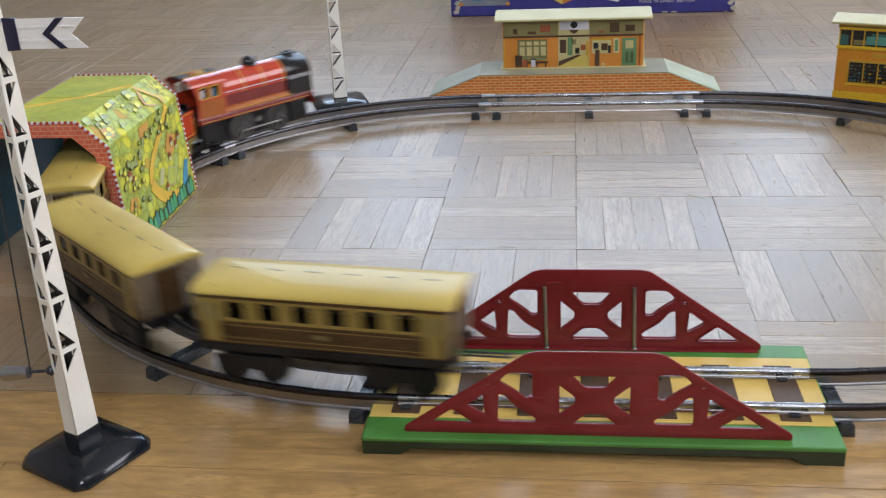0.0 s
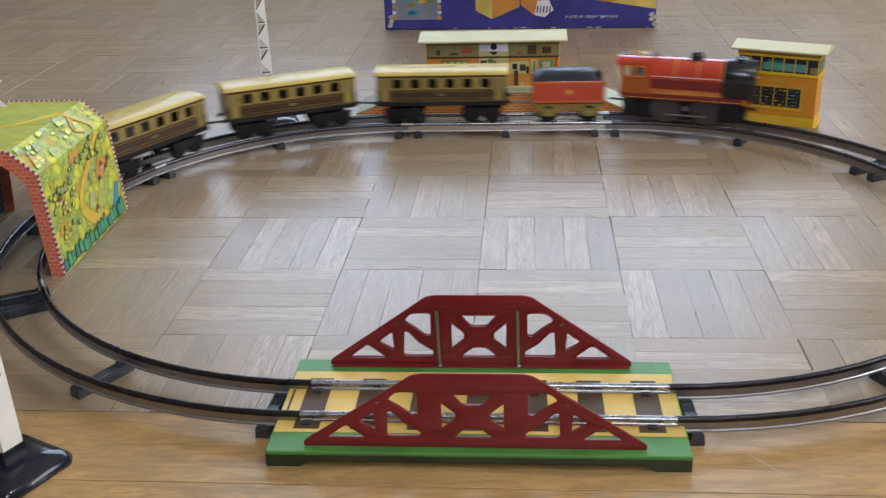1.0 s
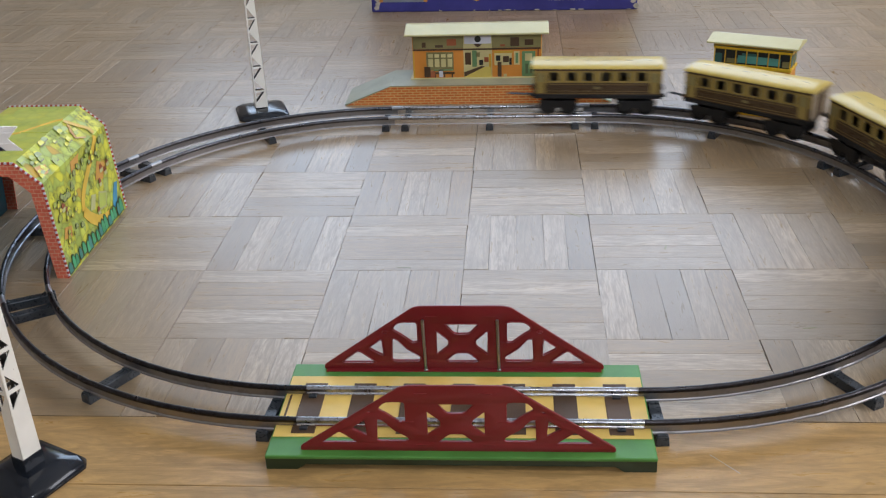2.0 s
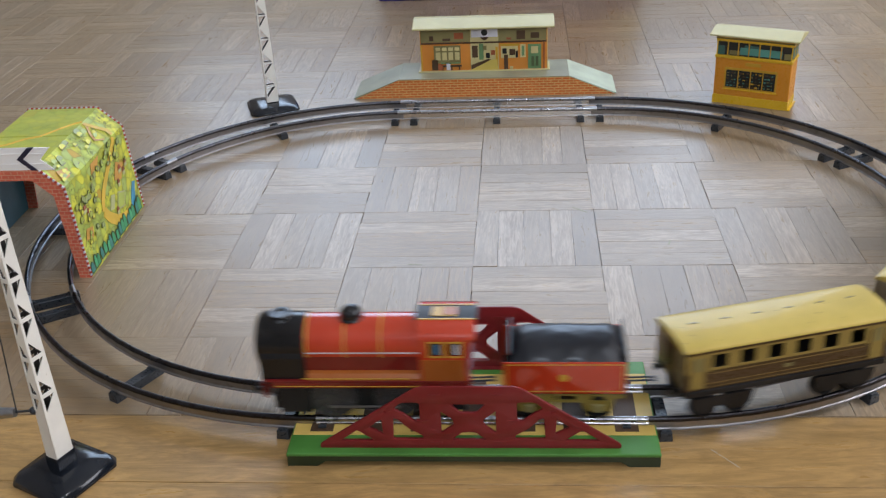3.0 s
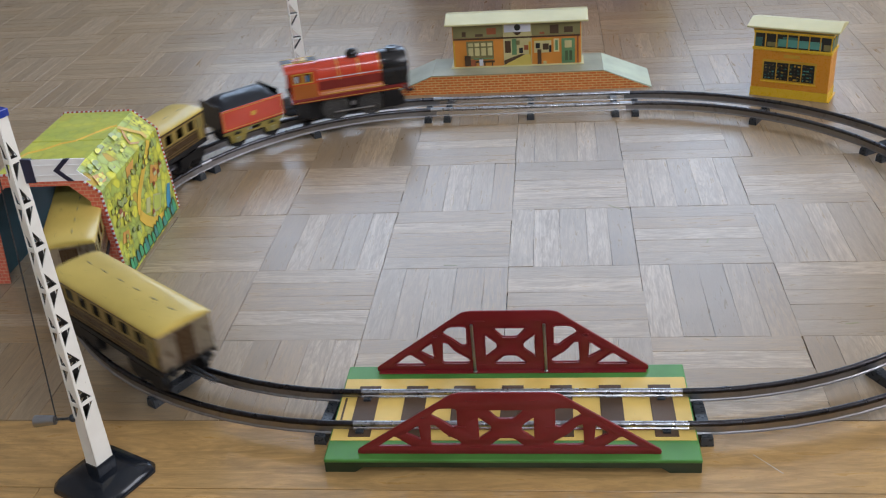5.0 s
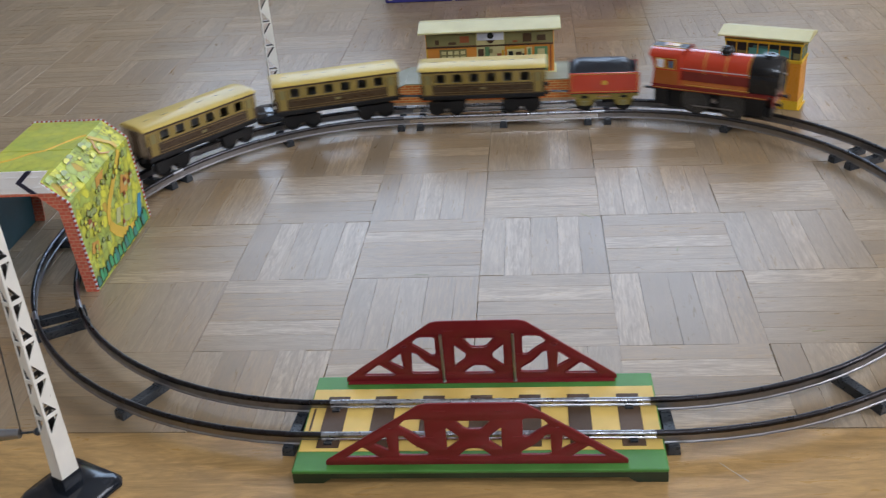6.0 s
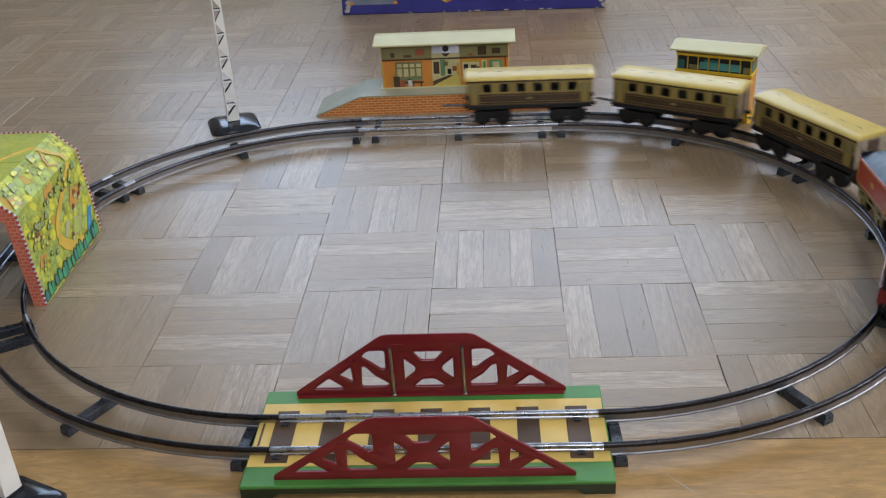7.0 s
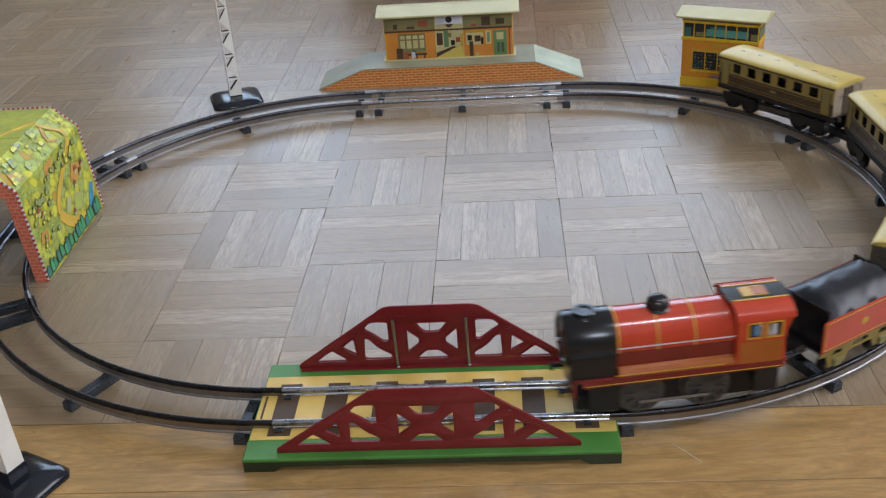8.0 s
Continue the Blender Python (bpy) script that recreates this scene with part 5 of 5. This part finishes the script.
    part("roof_print", prism([(-0.0050, 0.0784), (0.0050, 0.0784), (0.0050, 0.0795), (-0.0050, 0.0795)], -0.0610, -0.0515, "X"), M_ENGORANGE, ob)
    # frame and wheels
    part("chassis", box(-0.054, 0.060, -0.0152, 0.0152, 0.0030, 0.0338, 0.001), M_FRAME, ob, "black clockwork chassis")
    part("winding_boss", rod((0.004, -0.0150, 0.018), (0.004, -0.0185, 0.018), 0.0030), M_WEB, ob, smooth=True)
    part("buffer_beam", box(0.0700, 0.0722, -0.0245, 0.0245, 0.0205, 0.0338, 0.0005), M_REDSHADE, ob, "red buffer beam")
    for y in (-0.0155, 0.0155):
        part("buffer", rod((0.0722, y, 0.0225), (0.0785, y, 0.0225), 0.0016, bm=rod((0.0785, y, 0.0225), (0.0798, y, 0.0225), 0.0040, 0.0034, 16)), M_FRAME, ob, smooth=True)
    part("front_guard", box(0.058, 0.068, -0.016, 0.016, 0.0045, 0.0165, 0.001), M_FRAME, ob)
    for s in (-1, 1):
        part("cab_step", box(-0.066, -0.050, s * 0.0215 - 0.001, s * 0.0215 + 0.001, 0.0085, 0.0298, 0.0004), M_FRAME, ob, "black cab step")
    wheelset(ob, 0.0260, 0.0158, M_WHEEL, True)
    wheelset(ob, -0.0185, 0.0158, M_WHEEL, True)
    coupling(ob, -0.066, -0.085, 0.019)
    return ob


def build_tender():
    ob = thing("toy_tender", "red tinplate toy tender with black coal top and yellow frame", "toy tender", "toy train")
    for s in (-1, 1):
        side = part("side_panel", box(-0.0405, 0.0395, s * 0.0238 - 0.0005, s * 0.0238 + 0.0005, 0.0265, 0.0560, 0.0004), M_RED, ob, "red tender side")
        for x0, x1, z0, z1 in ((-0.039, 0.038, 0.0535, 0.0542), (-0.039, 0.038, 0.0285, 0.0292), (-0.039, -0.0383, 0.029, 0.054), (0.0373, 0.038, 0.029, 0.054)):
            part("lining", box(x0, x1, s * 0.0244 - 0.0002, s * 0.0244 + 0.0002, z0, z1), M_GOLD, side)
        part("crest", plate(circle(0, 0.0415, 0.0034, 10), [], 0.0005, pose(0, s * 0.0243, 0) @ UPRIGHT), M_GOLD, side, "small gold crest")
        part("frame_side", plate([(-0.040, 0.0262), (-0.040, 0.0215), (-0.034, 0.0205), (-0.031, 0.0085), (-0.015, 0.0085), (-0.012, 0.0170), (0.011, 0.0170), (0.014, 0.0085), (0.030, 0.0085),
                                  (0.033, 0.0205), (0.039, 0.0215), (0.039, 0.0262)], [rounded([(-0.028, 0.0185), (-0.018, 0.0185), (-0.020, 0.023), (-0.026, 0.023)], 0.001),
                                  rounded([(0.017, 0.0185), (0.027, 0.0185), (0.025, 0.023), (0.019, 0.023)], 0.001), rounded([(-0.008, 0.0195), (0.007, 0.0195), (0.007, 0.0235), (-0.008, 0.0235)], 0.001)],
                                 0.0010, pose(0, s * 0.0225, 0) @ UPRIGHT), M_TENDYELLOW, ob, "yellow printed frame")
        for x in (-0.023, 0.022):
            part("axle_box", box(x - 0.0035, x + 0.0035, s * 0.0236 - 0.0014, s * 0.0236 + 0.0014, 0.0085, 0.0155, 0.0006), M_OLIVE, ob)
    part("floor_plate", box(-0.0405, 0.0395, -0.0232, 0.0232, 0.0250, 0.0272, 0.0004), M_BLACK, ob)
    part("end_panel", box(-0.0410, -0.0398, -0.0232, 0.0232, 0.0272, 0.0620, 0.0004), M_BLACK, ob)
    part("front_panel", box(0.0345, 0.0357, -0.0232, 0.0232, 0.0272, 0.0640, 0.0004), M_BLACK, ob)
    # pressed coal heap: a bumpy hump along the tender, steeper at its ends
    bm = bmesh.new()
    rnd = random.Random(5)
    nx, ny = 22, 14
    grid = []
    for i in range(nx + 1):
        u = i / nx
        end = min(1.0, 9 * u, 7 * (1 - u)) ** 0.6
        row = []
        for j in range(ny + 1):
            v = 2 * j / ny - 1
            inner = 0 < j < ny and 0 < i < nx
            hump = 0.0122 * (1 - abs(v) ** 2.3) * end + (rnd.uniform(-0.0007, 0.0009) if inner else 0)
            row.append(bm.verts.new((-0.0398 + 0.0740 * u + (rnd.uniform(-0.0006, 0.0006) if inner else 0), 0.0236 * v, 0.0556 + hump)))
        grid.append(row)
    for i in range(nx):
        for j in range(ny):
            bm.faces.new((grid[i][j], grid[i + 1][j], grid[i + 1][j + 1], grid[i][j + 1]))
    under = [bm.verts.new(p) for p in ((-0.0398, -0.0236, 0.0540), (0.0342, -0.0236, 0.0540), (0.0342, 0.0236, 0.0540), (-0.0398, 0.0236, 0.0540))]
    bm.faces.new(under[::-1])
    for k, edge in enumerate(([r[0] for r in grid], grid[-1], [r[-1] for r in grid[::-1]], grid[0][::-1])):
        bm.faces.new([under[k], under[(k + 1) % 4]] + edge[::-1])
    part("coal_top", bm, M_COAL, ob, "glossy black pressed coal heap", smooth=True)
    wheelset(ob, -0.0230, 0.0105, M_FRAME)
    wheelset(ob, 0.0220, 0.0105, M_FRAME)
    coupling(ob, -0.041, -0.062, 0.021)
    return ob


def build_coach():
    ob = thing("toy_coach", "cream and brown tinplate toy railway coach with cream roof", "toy coach", "toy train")
    hl, hy = 0.0768, 0.0230
    wins = [[(x - 0.0056, 0.0466), (x + 0.0056, 0.0466), (x + 0.0056, 0.0582), (x - 0.0056, 0.0582)] for x in [-0.0518 + 0.0207 * k for k in range(6)]]
    for s in (-1, 1):
        up = part("upper_side", plate([(-hl, 0.0437), (hl, 0.0437), (hl, 0.0640), (-hl, 0.0640)], [rounded(w, 0.0008, 2) for w in wins], 0.0006, pose(0, s * hy, 0) @ UPRIGHT),
                  M_COACHCREAM, ob, "cream window panel with six windows")
        low = part("lower_side", box(-hl, hl, s * hy - 0.0003, s * hy + 0.0003, 0.0286, 0.0436), M_COACHBROWN, ob, "brown lower panel")
        for z0, z1, x in ((0.0416, 0.0424, 0.0590), (0.0330, 0.0336, 0.0740), (0.0298, 0.0304, 0.0740)):
            part("lining", box(-x, x, s * (hy + 0.0003) - 0.0002, s * (hy + 0.0003) + 0.0002, z0, z1), M_COACHLINE, low)
        part("waist_band", box(-0.0585, 0.0585, s * (hy + 0.0002) - 0.0003, s * (hy + 0.0002) + 0.0003, 0.0439, 0.0446), M_COACHBROWN, up)
        part("eave_line", box(-hl, hl, s * (hy + 0.0003) - 0.0003, s * (hy + 0.0003) + 0.0003, 0.0602, 0.0626), M_COACHBROWN, up)
        for d in (-1, 1):
            door = part("door", box(d * 0.0675 - 0.0056, d * 0.0675 + 0.0056, s * (hy + 0.0003) - 0.0003, s * (hy + 0.0003) + 0.0003, 0.0305, 0.0585), M_COACHCREAM, ob, "printed end door")
            part("door_light", box(d * 0.0675 - 0.0028, d * 0.0675 + 0.0028, s * (hy + 0.0006) - 0.0002, s * (hy + 0.0006) + 0.0002, 0.0455, 0.0572), M_OLIVE, door)
            for e in (-1, 1):
                part("door_line", box(d * 0.0675 + e * 0.0056 - 0.0005, d * 0.0675 + e * 0.0056 + 0.0005, s * (hy + 0.0006) - 0.0002, s * (hy + 0.0006) + 0.0002, 0.0305, 0.0565), M_COACHBROWN, door)
        part("crest", box(-0.003, 0.003, s * (hy + 0.0004) - 0.0002, s * (hy + 0.0004) + 0.0002, 0.0362, 0.0392), M_OLIVE, low)
        part("sole_bar", box(-hl, hl, s * 0.0235 - 0.0010, s * 0.0235 + 0.0010, 0.0235, 0.0284, 0.0004), M_FRAME, ob, "black sole bar")
    for s in (-1, 1):
        part("lining", box(-hl + 0.001, hl - 0.001, s * (hy - 0.0008) - 0.0003, s * (hy - 0.0008) + 0.0003, 0.0290, 0.0455), M_COACHTIN, ob, "bare tin inside")
    part("floor_plate", box(-hl, hl, -0.0225, 0.0225, 0.0255, 0.0284, 0.0004), M_FRAME, ob)
    for d in (-1, 1):
        end = part("end_wall", prism([(-hy + 0.0004, 0.0286), (-hy + 0.0004, 0.0635), (-0.0190, 0.0652), (-0.0090, 0.0665), (0.0090, 0.0665), (0.0190, 0.0652), (hy - 0.0004, 0.0635), (hy - 0.0004, 0.0286)],
                   d * (hl - 0.0004) - 0.0004, d * (hl - 0.0004) + 0.0004, "X"), M_COACHEND, ob, "bare tin end wall")
        part("end_door", box(d * (hl + 0.0002) - 0.0003, d * (hl + 0.0002) + 0.0003, -0.0075, 0.0075, 0.0290, 0.0600), M_COACHBROWN, end)
        for y in (-0.0155, 0.0155):
            part("buffer", rod((d * hl, y, 0.0255), (d * (hl + 0.0045), y, 0.0255), 0.0018, 0.0030), M_FRAME, ob, smooth=True)
    prof = [(0.0244, 0.0628), (0.0244, 0.0634), (0.0240, 0.0643), (0.0231, 0.0651), (0.0216, 0.0659), (0.0192, 0.0667), (0.0160, 0.0674), (0.0110, 0.0680), (0.0055, 0.0684), (0, 0.0685)]
    prof = prof + [(-y, z) for y, z in prof[-2::-1]]
    bm = bmesh.new()
    rings = []
    for x, k in ((-hl - 0.0022, 0.90), (-hl - 0.0010, 0.975), (-hl + 0.004, 1.0), (-hl + 0.007, 1.0), (-hl + 0.030, 1.0), (hl - 0.030, 1.0), (hl - 0.007, 1.0), (hl - 0.004, 1.0), (hl + 0.0010, 0.975), (hl + 0.0022, 0.90)):
        rings.append([bm.verts.new((x, y * (0.5 + 0.5 * k), 0.0630 + (z - 0.0630) * k)) for y, z in prof])
    for a, b in zip(rings, rings[1:]):
        for k in range(len(prof) - 1):
            bm.faces.new((a[k], a[k + 1], b[k + 1], b[k]))
        bm.faces.new((a[-1], a[0], b[0], b[-1]))
    bm.faces.new(rings[0])
    bm.faces.new(rings[-1][::-1])
    roof = part("roof", bm, M_COACHROOF, ob, "glossy cream curved roof with chipped paint", smooth=True)
    for k in range(6):                                       # folded tabs along the ridge
        x = -0.0600 + k * 0.0240
        part("roof_tab", box(x - 0.0030, x + 0.0030, -0.0045, -0.0030, 0.0680, 0.0688, 0.0002), M_OLIVE, roof)
    for d in (-1, 1):
        bogie = part("bogie", box(d * 0.0465 - 0.0150, d * 0.0465 + 0.0150, -0.0085, 0.0085, 0.0105, 0.0250, 0.001), M_FRAME, ob, "black four-wheeled bogie")
        for s in (-1, 1):
            part("bogie_side", plate([(d * 0.0465 - 0.0235, 0.0200), (d * 0.0465 - 0.0215, 0.0100), (d * 0.0465 - 0.0165, 0.0060), (d * 0.0465 - 0.0085, 0.0060), (d * 0.0465 - 0.0050, 0.0105),
                                      (d * 0.0465 + 0.0050, 0.0105), (d * 0.0465 + 0.0085, 0.0060), (d * 0.0465 + 0.0165, 0.0060), (d * 0.0465 + 0.0215, 0.0100), (d * 0.0465 + 0.0235, 0.0200)],
                                     [], 0.0012, pose(0, s * 0.0222, 0) @ UPRIGHT), M_FRAME, bogie, "black bogie side frame")
        for e in (-1, 1):
            wheelset(bogie, d * 0.0465 + e * 0.0125, 0.0102, M_FRAME)
    coupling(ob, -0.076, -0.108, 0.021)
    return ob


# ---- parquet: built last ----


def chamfered(x0, x1, y0, y1, z0, z1, c):
    v = [(x0, y0, z0), (x1, y0, z0), (x1, y1, z0), (x0, y1, z0), (x0, y0, z1 - c), (x1, y0, z1 - c), (x1, y1, z1 - c), (x0, y1, z1 - c),
         (x0 + c, y0 + c, z1), (x1 - c, y0 + c, z1), (x1 - c, y1 - c, z1), (x0 + c, y1 - c, z1)]
    f = [(4, 5, 1, 0), (5, 6, 2, 1), (6, 7, 3, 2), (7, 4, 0, 3), (8, 9, 5, 4), (9, 10, 6, 5), (10, 11, 7, 6), (11, 8, 4, 7), (8, 11, 10, 9)]
    return v, [q[::-1] for q in f]


TILE, BORDER, PLANK = 0.12, 0.1085, 0.0755


def build_parquet(floor_ob):
    rnd = random.Random(11)
    widths = (0.0215, 0.0228, 0.0240, 0.0252, 0.0265)
    meshes = {}
    for grey, mat in ((False, M_BLOCK), (True, M_BLOCK_SHEEN)):
        for w in widths:
            v, f = chamfered(-TILE / 2 + 0.00025, TILE / 2 - 0.00025, -w / 2 + 0.00008, w / 2 - 0.00008, -0.0040, 0.0, 0.00014)
            me = bpy.data.meshes.new("parquet_block")
            me.from_pydata(v, [], f)
            me.materials.append(mat)
            meshes[grey, w] = me
    far = {"along": ([], []), "across": ([], [])}
    for i in range(-17, 22):
        for j in range(-1, 16):
            cx, cy, cut = (i - 2) * TILE, (j + 0.5) * TILE, 1.0
            if j == -1:
                cy, cut = -BORDER / 2, BORDER / TILE
            if not (WEST + 0.06 < cx < EAST - 0.06 and cy < NORTH - 0.06):
                continue
            flat = (i + j) % 2 == 0
            near = -0.45 < cx < 0.45 and cy < 0.62
            order = list(widths) if (i * 7 + j * 3) % 4 else [widths[2]] * 5
            rnd.shuffle(order)
            start = -TILE / 2
            for w in order:
                off = start + w / 2
                start += w
                lift, turn = rnd.uniform(-0.00012, 0.0), rnd.gauss(0, 0.12)
                if near:
                    ob = new("parquet_block", meshes[not flat, w])
                    ob.parent = floor_ob
                    ob.matrix_basis = pose(cx + rnd.gauss(0, 0.0003), cy + off * cut, lift, 0, 0, turn) @ Matrix.Diagonal((1, cut, 1, 1)) if flat else pose(cx + off, cy + rnd.gauss(0, 0.0003), lift, 0, 0, 90 + turn) @ Matrix.Diagonal((cut, 1, 1, 1))
                else:
                    a, b = (TILE / 2 - 0.00025, w / 2 - 0.00008) if flat else (w / 2 - 0.00008, TILE / 2 - 0.00025)
                    b *= cut
                    x, y = (cx, cy + off * cut) if flat else (cx + off, cy)
                    v, f = chamfered(x - a, x + a, y - b, y + b, -0.0040, lift, 0.00022)
                    vs, fs = far["along" if flat else "across"]
                    n = len(vs)
                    vs.extend(v)
                    fs.extend([tuple(q + n for q in face) for face in f])
    for key, mat in (("along", M_BLOCK_X), ("across", M_BLOCK_Y)):
        me = bpy.data.meshes.new("parquet_blocks")
        me.from_pydata(far[key][0], [], far[key][1])
        me.materials.append(mat)
        ob = new("parquet_blocks", me)
        ob.parent = floor_ob
        tagged(ob, "oak parquet blocks further off", kind="stuff")
    y1 = -BORDER - 0.0005
    for row in range(int((y1 - SOUTH) / PLANK)):
        x = WEST + 0.002 - rnd.uniform(0.0, 0.3) - 1.0 * (row % 2)
        while x < EAST:
            length = rnd.uniform(2.9, 3.1)
            a, b = max(x, WEST + 0.002), min(x + length, EAST - 0.002)
            if b - a > 0.05:
                v, f = chamfered(-(b - a) / 2 + 0.0003, (b - a) / 2 - 0.0003, -PLANK / 2 + 0.0003, PLANK / 2 - 0.0003, -0.0040, 0.0, 0.0003)
                me = bpy.data.meshes.new("plank")
                me.from_pydata(v, [], f)
                me.materials.append(M_PLANK)
                ob = new("plank", me)
                ob.parent = floor_ob
                ob.matrix_basis = pose((a + b) / 2, y1 - (row + 0.5) * PLANK, rnd.uniform(-0.0002, 0))
            x += length

    v, f = chamfered(-0.0125, 0.0125, -0.0003, 0.0003, -0.0005, 0.00015, 0.0001)
    me = bpy.data.meshes.new("scratch")
    me.from_pydata(v, [], f)
    me.materials.append(M_PAPERWORN)
    for x, y, turn, long in ((0.223, 0.018, 8, 0.011), (0.046, 0.240, -40, 0.018), (-0.115, 0.125, -5, 0.013), (0.128, 0.165, 75, 0.009)):   # dark scuffs
        v, f = chamfered(-long / 2, long / 2, -0.0008, 0.0008, -0.0005, 0.00012, 0.0001)
        dark = bpy.data.meshes.new("scuff_mark")
        dark.from_pydata(v, [], f)
        dark.materials.append(M_OLIVE)
        ob = new("scuff_mark", dark)
        ob.parent = floor_ob
        ob.matrix_basis = pose(x, y, 0, 0, 0, turn)
    ob = new("scratch", me)
    ob.parent = floor_ob
    ob.matrix_basis = pose(0.1245, -0.156, 0, 0, 0, -50)


# ---- put together ----
floor_thing = build_room()
build_ceiling_light()
build_track()
build_bridge()
build_tunnel()
build_station()
build_signal_box()
build_signal("ivory lattice toy semaphore signal with white fishtail arm and black base", pose(-0.336, -0.1765, 0, 0, 0, 64) @ Matrix.Diagonal((0.965, 0.965, 0.968, 1)))
build_signal("ivory lattice toy semaphore signal standing beyond the rails", pose(-0.348, 0.572, 0, 0, 0, 20) @ Matrix.Diagonal((1.04, 1.04, 1.04, 1)), armed=False)
build_box()
engine = build_engine()
tender = build_tender()
coach = build_coach()
engine.scale, tender.scale, coach.scale = (1.035, 1, 0.96), (1.05, 1, 0.88), (1, 1, 0.925)
coaches = [coach, copy_thing(coach, Matrix()), copy_thing(coach, Matrix())]
build_parquet(floor_thing)

# the engine's way along the track, in metres from the near straight's start
RUN = [(0, 0.9365), (0.4, 1.172), (0.5, 1.2205), (1, 1.5518), (1.5, 1.8522), (2.8, 2.553), (3, 2.643), (3.5, 2.8655), (4, 3.102), (5.5, 3.7990), (5.7, 3.9020), (6, 4.0510), (6.5, 4.3151), (7, 4.535), (7.3, 4.667), (7.5, 4.7205), (7.7, 4.7780), (8, 4.8500)]


def run_at(t):
    ts, ss = [p[0] for p in RUN], [p[1] for p in RUN]
    n = len(RUN)
    k = max(0, min(n - 2, sum(1 for u in ts if u <= t) - 1))

    def slope(i):
        if i == 0 or i == n - 1:
            a = (0, 1) if i == 0 else (n - 2, n - 1)
            return (ss[a[1]] - ss[a[0]]) / (ts[a[1]] - ts[a[0]])
        h0, h1 = ts[i] - ts[i - 1], ts[i + 1] - ts[i]
        return ((ss[i] - ss[i - 1]) / h0 * h1 + (ss[i + 1] - ss[i]) / h1 * h0) / (h0 + h1)
    h = ts[k + 1] - ts[k]
    u = (t - ts[k]) / h
    return ((2 * u ** 3 - 3 * u ** 2 + 1) * ss[k] + (u ** 3 - 2 * u ** 2 + u) * h * slope(k) + (3 * u ** 2 - 2 * u ** 3) * ss[k + 1] + (u ** 3 - u ** 2) * h * slope(k + 1))


def rolling_pose(s, half):
    ax, ay, _ = along_track(s + half)
    bx, by, _ = along_track(s - half)
    return pose((ax + bx) / 2, (ay + by) / 2, TOP, 0, 0, math.degrees(math.atan2(ay - by, ax - bx)))


# play in the couplings: drawn out while the engine pulls hard, closed up as it slows
PLAY = [(0, -0.0015), (1, 0.0), (3, 0.001), (4, 0.0026), (5.5, 0.0), (6, -0.0005), (7, -0.003), (8, -0.0038)]


def play_at(t):
    for (a, p), (b, q) in zip(PLAY, PLAY[1:]):
        if t <= b:
            u = max(0.0, (t - a) / (b - a))
            return p + (q - p) * u * u * (3 - 2 * u)
    return PLAY[-1][1]


BEHIND = ((engine, 0.0, 0.022), (tender, 0.1360, 0.0225), (coaches[0], 0.2855, 0.0465), (coaches[1], 0.4735, 0.0465), (coaches[2], 0.6645, 0.0465))


def motions():
    for n, (ob, back, half) in enumerate(BEHIND):
        walk(ob, [(k / 15, rolling_pose(run_at(k / 15) - back - max(0, n - 1) * play_at(k / 15), half)) for k in range(121)])
        for w in ob.children_recursive:
            if w.name.startswith("wheelset"):
                x, y, r = w.matrix_basis.translation
                walk(w, [(k / 30, pose(x, y, r, 0, math.degrees(run_at(k / 30) / max(r, 0.0142)) % 360, 0)) for k in range(241)])


motions()
